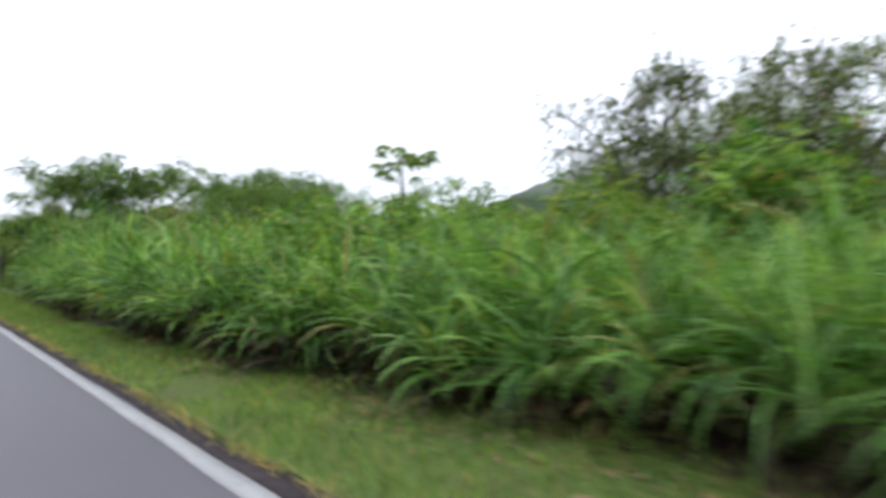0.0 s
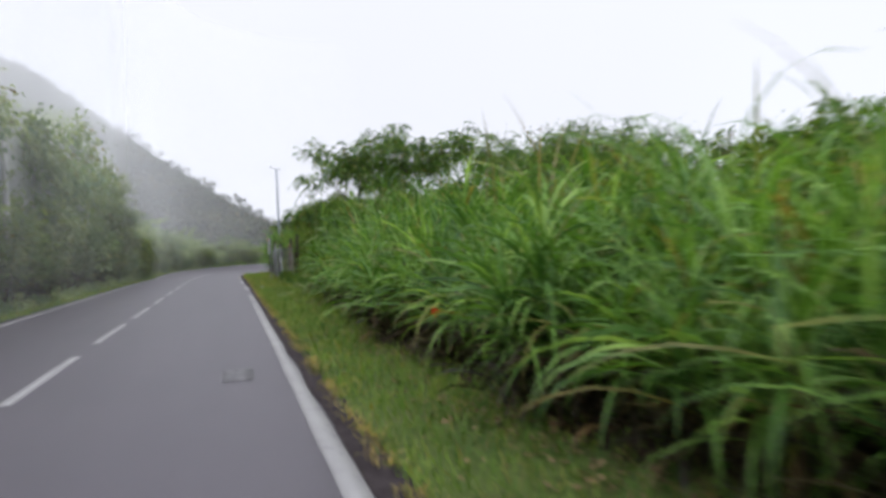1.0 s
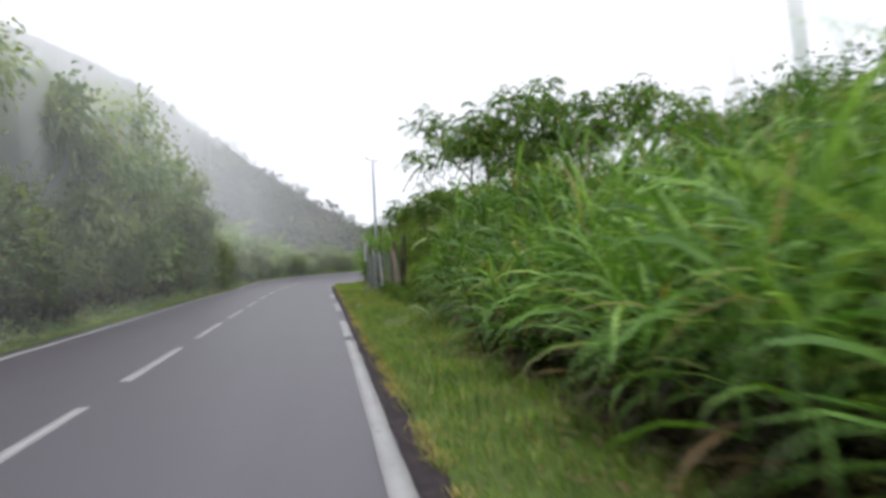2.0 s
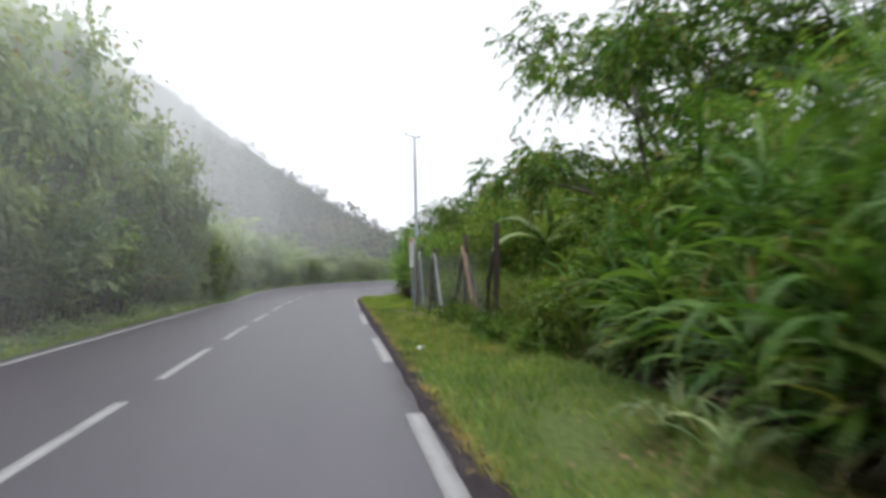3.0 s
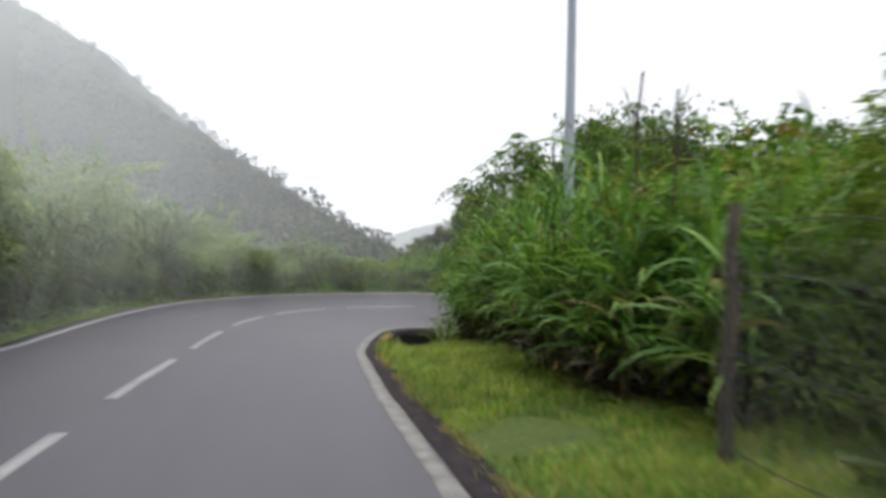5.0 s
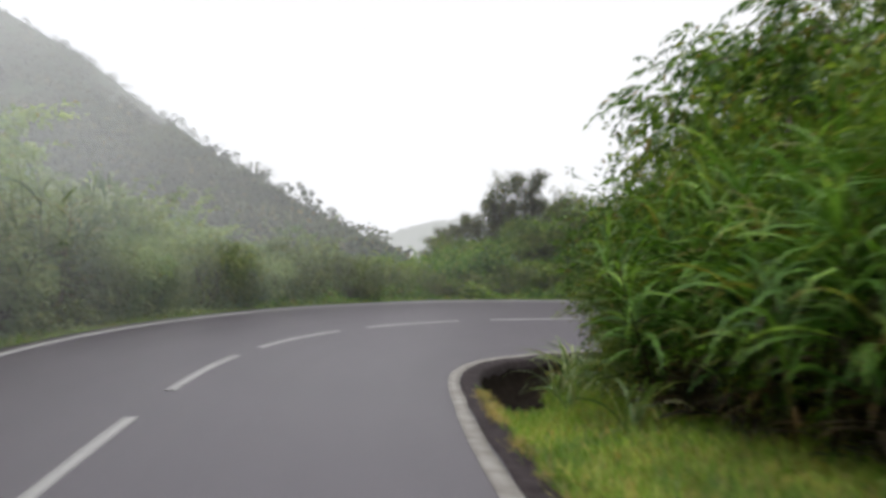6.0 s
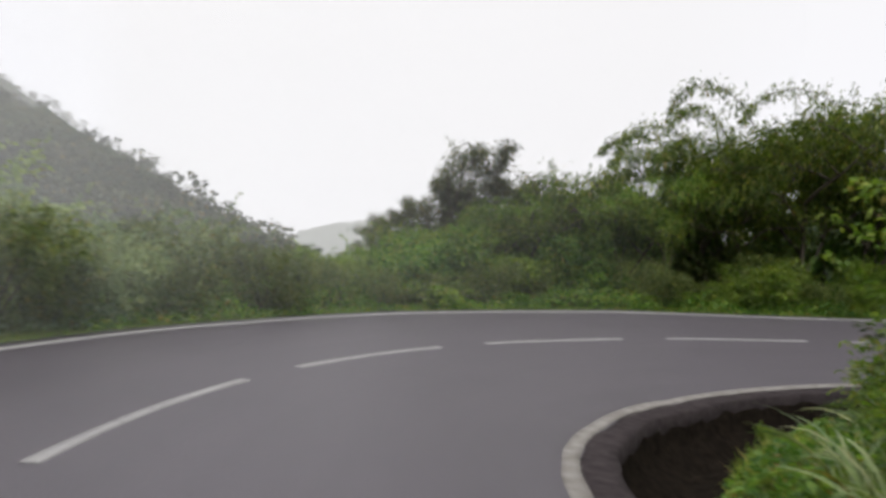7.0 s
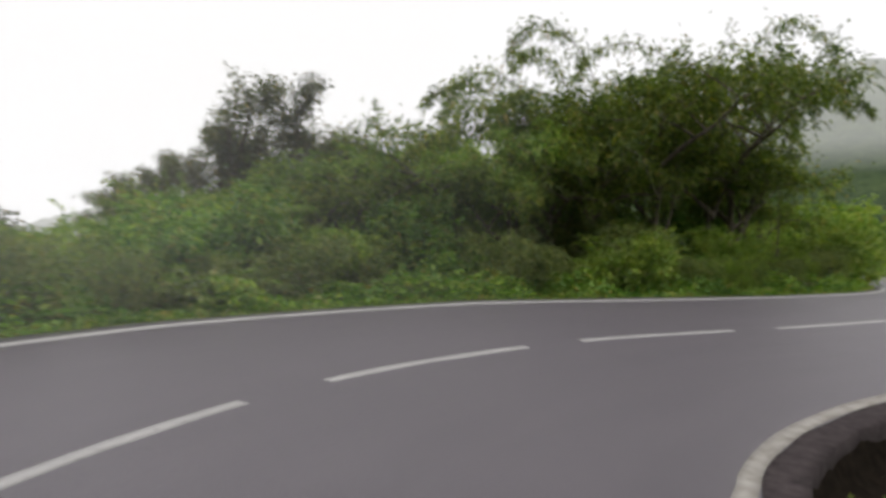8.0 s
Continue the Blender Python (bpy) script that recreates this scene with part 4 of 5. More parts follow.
row_of("bend_bush", ["fine_a", "fine_c", "fine_b", "bright_b"], [(4.2, 20.4, 0.95), (4.4, 22.4, 1.05), (4.2, 24.4, 1.15), (4.1, 26.4, 1.15), (4.4, 28.2, 1.1), (5.6, 30.0, 1.1), (6.2, 22.0, 1.3), (6.4, 25.2, 1.4), (6.9, 28.0, 1.5), (7.6, 30.6, 1.45), (7.2, 31.6, 0.9), (9.0, 31.6, 1.1), (8.1, 33.7, 0.7), (8.8, 33.0, 0.75), (9.6, 33.4, 0.8), (5.2, 27.4, 1.35), (3.9, 28.6, 0.8), (4.3, 29.7, 0.8), (4.9, 30.9, 0.8), (4.6, 29.4, 1.15), (5.6, 31.6, 0.9)],
       "thick green bush on the inside of the bend", "bushes inside the bend", seed=5)
row_of("weed_clump", ["weed_a", "weed_b"], [(6.1, 32.6, 0.6), (7.4, 33.0, 0.75), (8.8, 33.4, 0.8), (4.9, 31.6, 0.55), (10.2, 34.0, 0.9), (8.9, 34.6, 0.5), (10.0, 35.0, 0.5), (7.7, 35.9, 0.3), (8.5, 35.9, 0.32), (9.3, 35.85, 0.35), (10.1, 35.7, 0.4), (10.9, 35.6, 0.5)],
       "low leafy weeds in the hollow beside the bend", "weeds beside the bend", "weed", seed=6)
outer_low = []
for s in np.arange(12, 62, 1.3):
    for d, z0, z1 in ((1.0, 0.35, 0.55), (2.2, 0.5, 0.85), (4.2, 0.7, 1.1)):
        if r.uniform() < 0.86:
            p = on_road(np.array(s + r.normal(0, 0.4)), -float(outer_at(s)) - d - r.uniform(0, 0.8))
            outer_low.append((float(p[0]), float(p[1]), r.uniform(z0, z1) * float(np.interp(s, [17, 22, 27], [0.85, 0.9, 1.0]))))
row_of("verge_bush", ["frond_b", "hazy_a", "hazy_b", "olive_a"], [q for q in outer_low if q[0] < 1.0], "haze-paled bush along the outer edge of the bend", "bushes along the outer verge", seed=24, tall=0.9)
row_of("verge_bush", ["frond_a", "frond_b", "fine_c", "frond_b", "fine_a", "olive_a"], [q for q in outer_low if q[0] >= 1.0], "low drooping bush along the outer edge of the bend", "bushes along the outer verge", seed=7, tall=0.95)
near_edge = []
for s in np.arange(1.0, 27, 0.8):
    p = on_road(np.array(s + r.normal(0, 0.2)), -float(outer_at(s)) - 1.05 - r.uniform(0, 0.5))
    near_edge.append((float(p[0]), float(p[1]), r.uniform(0.42, 0.66)))
row_of("verge_bush", ["frond_b", "hazy_a", "olive_a", "hazy_b"], [q for q in near_edge if q[0] < 1.0], "haze-paled bush along the outer edge of the bend", "bushes along the outer verge", seed=18)
row_of("verge_bush", ["frond_b", "frond_a", "olive_a", "frond_b"], [q for q in near_edge if q[0] >= 1.0], "low drooping bush along the outer edge of the bend", "bushes along the outer verge", seed=25)
slope = []
for s in np.arange(-42, 14, 1.15):
    for row, (d, z0, z1) in enumerate(((1.4, 0.5, 0.75), (2.8, 0.7, 1.1), (5.0, 0.8, 1.2), (8.5, 0.8, 1.1))):
        if s > -2 or (row in (1, 2) and s > -34):
            p = on_road(np.array(s + 0.4 * row), -float(outer_at(s)) - d - r.uniform(0, 0.6))
            slope.append((float(p[0]), float(p[1]), r.uniform(z0, z1) * (1.35 if s < 4 else 1.0)))
row_of("slope_bush", ["olive_a", "hazy_a", "hazy_b", "fine_c"], slope, "haze-tinted green bush on the hillside beside the road", "bushes on the hillside", seed=8)


def by_top(name, spots, label, group, seed=0, wide=1.0):
    """Trees given by kind, place and the height of their tops."""
    r = np.random.default_rng(seed)
    for key, x, y, top in spots:
        full = max(v.co.z for v in KINDS[key][0].vertices)
        z = float(ground_height(np.array([x]), np.array([y]))[0])
        k = (top - z) / full
        k *= r.uniform(0.96, 1.06)
        put_plant(name, key, x, y, k * wide, r.uniform(0, 6.28), label, "tree", group, 0.05, 1 / wide)


by_top("roadside_tree", [("tree_hazy", -9.0, -14.0, 6.5), ("tree_hazy", -8.8, -9.5, 7.2), ("tree_hazy", -8.6, -5.5, 7.8), ("tree_hazy", -8.4, -1.5, 8.2), ("tree_hazy", -8.4, 2.5, 8.4), ("tree_hazy", -8.3, 6.5, 8.6), ("tree_hazy", -8.3, 10.5, 8.5), ("tree_hazy", -8.2, 14.0, 8.4), ("tree_hazy", -8.1, 17.5, 8.3), ("tree_hazy", -7.8, 20.8, 7.6), ("tree_hazy", -7.3, 24.0, 7.0), ("tree_hazy", -6.9, 26.6, 4.6), ("tree_hazy", -6.9, 29.4, 3.6), ("tree_hazy", -12.2, -4.0, 8.8), ("tree_hazy", -12.2, 2.0, 9.2), ("tree_hazy", -12.2, 8.0, 9.2), ("tree_hazy", -12.0, 14.0, 9.0), ("tree_hazy", -11.6, 19.5, 8.4)],
       "dense roadside tree with leaves paled for haze", "trees along the far verge", 9, 0.68)
wr = np.random.default_rng(91)
hill_spots = []
for y in np.arange(27, 66, 2.6):
    for k in range(5):
        x = -float(np.interp(y, [27, 36, 44, 54, 66], [9.0, 7.5, 5.0, 0.5, -6.0])) - 3.0 * k
        hill_spots.append((x + wr.normal(0, 0.7), y + wr.normal(0, 0.7), wr.uniform(1.1, 1.7) + 0.12 * k))
row_of("hillside_bush", ["hazy_a", "hazy_b"], hill_spots, "haze-tinted bush on the lower hillside", "bushes on the hillside", seed=92)
row_of("hedge_tree", ["tree_round", "tree_broad"], [(11.6, -0.2, 0.76), (12.6, -4.2, 0.66), (13.0, 3.8, 0.74), (15.5, -8.2, 0.6), (12.5, 7.4, 0.66), (10.4, -2.6, 0.56)], "round-topped tree behind the hedge", "trees behind the hedge", "tree", seed=11)
by_top("hedge_tree", [("tree_open", 15.6, -17.0, 7.4), ("tree_open", 17.6, -18.8, 7.9), ("tree_open", 20.0, -20.0, 8.5), ("tree_open", 19.0, -16.6, 7.0)], "open-crowned tree with sky between its leaves", "trees behind the hedge", 12, 0.62)
put_plant("overhanging_tree", "tree_umbrella", 8.0, 5.4, 0.9, 0.9, "airy tree with drooping leaves behind the cane grass", "tree", "trees behind the hedge")
put_plant("overhanging_tree", "tree_umbrella", 5.3, 5.2, 0.8, 2.6, "airy tree with drooping leaves leaning out over the fence", "tree", "trees behind the hedge", 0.0, 1.12)
by_top("overhanging_tree", [("tree_open", 8.2, 32.2, 6.8), ("tree_open", 7.7, 30.6, 6.0)], "tall slender tree above the inside of the bend", "trees inside the bend", 33, 0.52)
put_plant("overhanging_tree", "tree_umbrella", 5.7, 27.9, 0.76, 2.1, "slender tree with leafy branches reaching over the road", "tree", "trees inside the bend")
put_plant("overhanging_tree", "tree_broad", 6.4, 30.4, 0.66, 4.1, "leafy tree on the inside of the bend", "tree", "trees inside the bend")
put_plant("overhanging_tree", "tree_airy", 7.4, 25.4, 0.68, 1.1, "slender leafy tree on the inside of the bend", "tree", "trees inside the bend")
T, K, B, L, O, R = "tree_thin", "tree_spiky", "tree_bright", "tree_lush", "tree_shade", "tree_lush"
by_top("valley_tree", [(K, 5.8, 49.0, 3.1), (T, 6.8, 49.7, 4.1), (T, 7.8, 49.9, 6.0), (K, 8.4, 49.7, 5.2), (K, 9.2, 49.9, 5.0), (T, 10.1, 50.0, 6.0), (K, 10.8, 49.7, 5.2), (K, 12.1, 49.9, 5.4), (T, 13.6, 50.2, 5.7)],
       "thin dark tree with upright twigs", "trees beyond the bend", 13)
by_top("valley_tree", [(B, 6.2, 46.8, 2.4), (B, 7.4, 46.9, 3.0), (L, 8.6, 46.9, 3.7), (B, 9.9, 47.3, 4.2), (L, 11.3, 47.5, 4.8), (B, 12.7, 47.7, 4.9)],
       "spreading bright green tree beyond the bend", "trees beyond the bend", 14, 0.85)
by_top("valley_tree", [(L, 13.3, 46.6, 5.1), (B, 14.5, 46.3, 5.6), (O, 15.8, 45.7, 6.0), (O, 17.0, 45.2, 6.4), (R, 18.6, 44.7, 7.0), (O, 20.6, 44.3, 7.4), (R, 22.0, 44.2, 7.4), (L, 23.4, 44.3, 5.0), (R, 16.1, 49.4, 5.9), (O, 18.7, 48.1, 7.0), (R, 21.5, 46.8, 7.5)] ,
       "tall leafy tree in the thicket beyond the bend", "trees beyond the bend", 15, 0.68)
row_of("thicket_bush", ["fine_b", "broad_a"], [(13.0, 49.6, 1.3), (15.0, 48.8, 1.4), (17.2, 48.4, 1.5), (19.4, 47.6, 1.5), (21.6, 46.8, 1.5), (23.8, 46.0, 1.5), (14.0, 51.4, 1.5), (18.0, 50.4, 1.6), (22.0, 49.0, 1.6), (11.0, 50.2, 1.2)],
       "dense shaded bush deep in the thicket", "bushes along the outer verge", seed=20)
row_of("thicket_bush", ["olive_a", "broad_b", "bright_a"], [(3.4, 45.2, 0.7), (4.8, 46.4, 0.8), (5.4, 45.0, 0.75), (6.8, 45.8, 0.8), (8.2, 45.4, 0.8), (9.6, 45.8, 0.85), (11.0, 45.6, 0.85), (8.0, 48.4, 1.1), (10.0, 48.8, 1.1), (12.0, 48.6, 1.1), (6.2, 48.2, 0.9), (18.4, 43.6, 0.45), (22.8, 42.9, 0.5)],
       "shaded bush under the trees beyond the bend", "bushes along the outer verge", seed=17)
row_of("verge_bush", ["bright_a", "bright_b"], [(15.3, 43.2, 0.75), (26.0, 43.0, 1.0), (27.6, 43.6, 1.3), (29.6, 44.4, 1.5), (32.0, 45.6, 1.6)], "bright green bush at the foot of the thicket", "bushes along the outer verge", seed=16)


# ---------------------------------------------------------------- bamboo
def bamboo(x, y, top, n, seed, label, lean=0.0):
    r = np.random.default_rng(seed)
    z = float(ground_height(np.array([x]), np.array([y]))[0])
    ob = empty("bamboo", pose(x, y, z - 0.05), label, "bamboo", "bamboo beyond the bend")
    for k in range(n):
        a, h = lean + r.normal(0, 0.6), (top - z) * (1.0 if k == 0 else r.uniform(0.6, 0.9))
        s = np.linspace(0, 1, 16)
        d = np.array([math.cos(a), math.sin(a)])
        el = 1.5 - r.uniform(2.2, 2.9) * np.clip((s - 0.5) / 0.5, 0, 1) ** 1.5
        across, rise = np.cumsum(np.cos(el)), np.cumsum(np.sin(el))
        path = np.stack([d[0] * across, d[1] * across, rise - rise[0]], 1) * h / (rise - rise[0]).max()
        path[:, :2] += r.normal(0, 0.15, 2)
        cane = mesh_object("culm", *tube(path, np.linspace(0.04, 0.006, 16), 5), BARK, True, ob)
        m = 600
        t = 0.35 + 0.65 * r.uniform(0, 1, m) ** 0.6
        wide = np.interp(t, [0.4, 0.6, 0.85, 1.0], [0.16, 0.24, 0.15, 0.05])[:, None]
        at = np.stack([np.interp(t, s, path[:, i]) for i in range(3)], 1) + r.normal(0, 1, (m, 3)) * wide
        way = r.normal(0, 0.6, (m, 3)) + np.array([d[0] * 0.35, d[1] * 0.35, -0.5])
        L = r.uniform(0.15, 0.3, m)
        tagged(mesh_object("spray", *leaves(r, at, way, L, L * 0.2, 0.25), BAMBOO, parent=cane), kind="stuff")
    return ob


for k, (x, y, top, n, lean) in enumerate(((16.6, 47.4, 6.6, 3, 2.6), (17.4, 47.0, 6.8, 3, 2.2), (19.4, 46.6, 8.2, 3, 2.8), (21.0, 45.7, 8.0, 4, 0.6), (22.4, 44.9, 8.6, 4, 2.9), (22.8, 44.4, 9.2, 4, 0.3), (24.0, 44.1, 8.0, 3, -0.6), (18.4, 46.9, 7.2, 2, 2.4))):
    bamboo(x, y, top, n, 31 + k, "tall arching bamboo with feathery drooping tips", lean)


# ---------------------------------------------------------------- banana plants and the cecropia
def banana(x, y, height, n, seed):
    r = np.random.default_rng(seed)
    z = float(ground_height(np.array([x]), np.array([y]))[0])
    ob = empty("banana_plant", pose(x, y, z), "banana plant with long torn pale leaves", "banana plant", "banana plants by the fence")
    v, f = tube([(0, 0, -0.1), (0.02, 0, height * 0.5), (0.05, 0.03, height)], [0.12, 0.1, 0.06], 8)
    mesh_object("stem", v, f, BRIGHT, True, ob)
    for k in range(n):
        a, el, L = 2 * np.pi * k / n + r.normal(0, 0.25), r.uniform(0.5, 1.2), r.uniform(1.3, 1.9)
        s = np.linspace(0, 1, 15)
        e = el - 1.7 * s ** 1.3
        h, zz = np.cumsum(np.cos(e)) * L / 14, np.cumsum(np.sin(e)) * L / 14
        rib = np.stack([np.cos(a) * h, np.sin(a) * h, height * 0.97 + zz], 1)
        w = 0.16 * np.clip(np.minimum(s * 4, (1 - s) * 3.2) + 0.02, 0, 1) * r.uniform(0.75, 1, 15)
        sd = np.array([-math.sin(a), math.cos(a), 0])
        lft, rgt = rib + sd * w[:, None] - np.array([0, 0, 0.35]) * w[:, None], rib - sd * w[:, None] - np.array([0, 0, 0.35]) * w[:, None]
        vv = np.stack([lft, rib, rgt], 1).reshape(-1, 3)
        i = np.arange(14)
        ff = np.concatenate([np.stack([i * 3, i * 3 + 1, i * 3 + 4, i * 3 + 3], 1), np.stack([i * 3 + 1, i * 3 + 2, i * 3 + 5, i * 3 + 4], 1)])
        mesh_object("leaf", vv, ff, BANANA, True, ob)


banana(4.5, 9.6, 1.6, 7, 41)
banana(5.5, 8.4, 1.9, 7, 42)
banana(5.2, 11.8, 1.7, 6, 43)


def cecropia(x, y, top, seed):
    """A thin bare stem with a head of hand-shaped leaves."""
    r = np.random.default_rng(seed)
    z = float(ground_height(np.array([x]), np.array([y]))[0])
    ob = empty("cecropia_tree", pose(x, y, z), "young tree with hand-shaped pale green leaves", "tree", "trees behind the hedge")
    v, f = tube([(0, 0, -0.1), (0.05, 0, (top - z) * 0.5), (0, 0.05, top - z)], [0.05, 0.04, 0.025], 7)
    mesh_object("trunk", v, f, BARK, True, ob)
    at, way, L = [], [], []
    for k in range(22):
        a, e = k * 2.4, r.uniform(-0.6, 1.3)
        c = np.array([math.cos(a) * math.cos(e), math.sin(a) * math.cos(e), math.sin(e) * 0.8]) * r.uniform(0.2, 0.62) + np.array([0, 0, top - z])
        tip = np.array([math.cos(a) * 0.5, math.sin(a) * 0.5, -0.35])
        for q in range(9):
            b = q * 2 * np.pi / 9
            at.append(c)
            way.append(np.array([math.cos(b), math.sin(b), r.uniform(-0.5, 0.1)]) + tip)
            L.append(r.uniform(0.13, 0.22))
    L = np.array(L)
    mesh_object("crown", *leaves(r, np.array(at), np.array(way, float), L, L * 0.34, 0.3), BRIGHT, parent=ob)


cecropia(5.5, -18.6, 2.75, 51)


# ---------------------------------------------------------------- short grass of the verges
def turf(name, zone, count, seed, label, tall=1.0, mat=None, thin=0.52):
    """Short blades over a stretch of verge given by stations and offsets past the asphalt's edge."""
    r = np.random.default_rng(seed)
    s = r.uniform(zone[0], zone[1], count)
    d = zone[2] + (zone[3] - zone[2]) * r.uniform(0, 1, count) ** 0.85
    u = inner_at(s) + margin_in(s) + d if zone[4] > 0 else -outer_at(s) - 0.25 - d
    p = on_road(s, u)
    bare = np.array([noise.noise(Vector((a * 0.9, b * 0.45, 4.0))) for a, b in p[:, :2]])
    p, bare = p[bare < thin], bare[bare < thin]
    p[:, 2] = ground_height(p[:, 0], p[:, 1]) - 0.01
    n = len(p)
    v, f = blades(r, p, r.uniform(0, 2 * np.pi, n), r.uniform(0.05, 0.13, n) * tall * (1.2 - bare), r.uniform(0.006, 0.012, n), r.uniform(0.8, 1.5, n), r.uniform(0.3, 1.6, n), 2)
    return tagged(mesh_object(name, v, f, mat or TURFBLADE), label, "grass", kind="stuff")


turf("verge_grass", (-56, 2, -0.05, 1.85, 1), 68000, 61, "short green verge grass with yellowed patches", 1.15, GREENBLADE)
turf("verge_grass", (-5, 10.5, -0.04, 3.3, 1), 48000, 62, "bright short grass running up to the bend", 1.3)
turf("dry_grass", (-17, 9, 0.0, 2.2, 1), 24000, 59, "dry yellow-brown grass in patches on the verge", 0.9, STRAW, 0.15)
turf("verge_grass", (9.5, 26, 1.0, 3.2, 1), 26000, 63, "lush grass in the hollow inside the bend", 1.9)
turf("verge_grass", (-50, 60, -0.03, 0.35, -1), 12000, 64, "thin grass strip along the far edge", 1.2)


def edge_straw(s0, s1, count, seed):
    """Dry yellow grass creeping over the asphalt's edge."""
    r = np.random.default_rng(seed)
    s = r.uniform(s0, s1, count)
    p = on_road(s, inner_at(s) + margin_in(s) + r.normal(0.03, 0.045, count))
    keep = np.array([noise.noise(Vector((a * 1.3, b * 1.3, 9.0))) for a, b in p[:, :2]]) > -0.2
    p = p[keep]
    n = len(p)
    v, f = blades(r, p, r.uniform(0, 2 * np.pi, n), r.uniform(0.04, 0.11, n), r.uniform(0.005, 0.01, n), r.uniform(0.3, 1.2, n), r.uniform(0.3, 1.4, n), 2)
    return tagged(mesh_object("dry_edge_grass", v, f, STRAW), "dry straw-yellow grass along the asphalt edge", "grass", kind="stuff")


edge_straw(-50, 9.5, 12000, 65)


def undergrowth(name, s0, s1, d0, d1, side, count, tall, mat, seed, label):
    """A low tangle of leaves that covers the earth between the bushes."""
    r = np.random.default_rng(seed)
    s, d = r.uniform(s0, s1, count), d0 + (d1 - d0) * r.uniform(0, 1, count) ** 1.2
    u = inner_at(s) + margin_in(s) + d if side > 0 else -outer_at(s) - 0.25 - d
    p = on_road(s, u)
    hump = np.array([noise.noise(Vector((a * 0.8, b * 0.8, seed))) for a, b in p[:, :2]])
    p[:, 2] = ground_height(p[:, 0], p[:, 1]) + tall * np.clip(0.5 + hump, 0.1, 1.2) * np.clip((d - d0) / 0.5 + 0.25, 0, 1) * r.uniform(0.1, 1.0, count)
    L = r.uniform(0.08, 0.17, count)
    v, f = leaves(r, p, r.normal(0, 1, (count, 3)) * np.array([1, 1, 0.5]) + np.array([0, 0, 0.2]), L, L * 0.45, 0.25)
    return tagged(mesh_object(name, v, f, mat), label, "undergrowth", kind="stuff")


undergrowth("undergrowth", 17, 62, 0.15, 3.0, -1, 36000, 0.6, BROAD, 66, "low tangled weeds between the outer bushes")
undergrowth("undergrowth", -52, 19, 0.3, 4.5, -1, 42000, 0.6, HAZELEAF, 67, "low haze-tinted weeds at the foot of the hillside")
undergrowth("undergrowth", -19, -3, 2.0, 5.0, 1, 30000, 0.9, OLIVE, 68, "waist-high tangled weeds behind the old fence")
undergrowth("undergrowth", 12.5, 42, 0.95, 4.0, 1, 26000, 0.3, BROAD, 69, "dark leafy tangle in the hollow inside the bend")


def tall_weeds(count, seed):
    """Loose pale grass standing behind the fence."""
    r = np.random.default_rng(seed)
    xy = np.column_stack([r.uniform(2.75, 5.2, count), r.uniform(3.0, 17.0, count)])
    p = np.column_stack([xy, ground_height(xy[:, 0], xy[:, 1])])
    v, f = blades(r, p, r.uniform(0, 2 * np.pi, count), r.uniform(0.5, 1.15, count), r.uniform(0.008, 0.02, count), r.uniform(1.0, 1.5, count), r.uniform(0.3, 1.6, count), 4)
    return tagged(mesh_object("tall_weeds", v, f, WEEDGRASS), "pale olive grass standing behind the fence", "tall grass", kind="stuff")


WEEDGRASS = leaf_material("weed_grass", (0.10, 0.14, 0.04), (0.16, 0.20, 0.07), (0.25, 0.28, 0.12), (0.3, 0.24, 0.12), 0.15, 0.35)
tall_weeds(15000, 70)


def sprays(spots, seed):
    """Tufts of long pale blades arching over."""
    r = np.random.default_rng(seed)
    for x, y, n, L in spots:
        z = float(ground_height(np.array([x]), np.array([y]))[0])
        base = np.column_stack([r.normal(0, 0.06, (n, 2)), np.zeros(n)])
        v, f = blades(r, base, r.uniform(0, 2 * np.pi, n), L * r.uniform(0.7, 1.2, n), r.uniform(0.02, 0.035, n), r.uniform(0.9, 1.4, n), r.uniform(1.4, 2.4, n), 7)
        ob = mesh_object("grass_tuft", v, f, PALEBLADE)
        ob.matrix_basis = pose(x, y, z - 0.02)
        tagged(ob, "tuft of long pale arching grass blades", "grass tuft", "pale grass tufts")


sprays([(3.4, 30.9, 22, 1.0), (3.8, 31.4, 24, 1.1), (4.2, 31.9, 22, 1.0), (6.9, 33.6, 30, 1.0), (8.0, 35.95, 18, 0.4), (8.9, 35.9, 18, 0.4), (7.6, 34.2, 26, 0.9), (4.9, 32.2, 22, 0.9), (3.0, 29.6, 16, 0.9), (2.7, 27.6, 16, 0.9), (8.6, 35.6, 22, 0.6), (8.9, 35.4, 22, 0.6), (9.6, 35.5, 22, 0.7), (2.15, -1.2, 20, 0.7), (2.3, -0.4, 18, 0.7)], 71)


# ditch sheet, its near-black colour standing in for shade in the hollow
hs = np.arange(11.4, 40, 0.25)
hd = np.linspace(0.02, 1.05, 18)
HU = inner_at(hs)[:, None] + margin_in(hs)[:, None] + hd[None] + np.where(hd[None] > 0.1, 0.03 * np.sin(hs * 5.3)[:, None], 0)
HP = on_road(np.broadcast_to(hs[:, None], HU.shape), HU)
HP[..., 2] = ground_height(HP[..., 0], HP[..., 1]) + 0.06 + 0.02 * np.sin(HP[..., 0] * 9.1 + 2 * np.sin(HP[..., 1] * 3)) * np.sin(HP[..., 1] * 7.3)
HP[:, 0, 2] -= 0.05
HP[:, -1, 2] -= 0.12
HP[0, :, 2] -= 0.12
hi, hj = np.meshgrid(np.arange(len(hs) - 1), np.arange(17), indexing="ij")
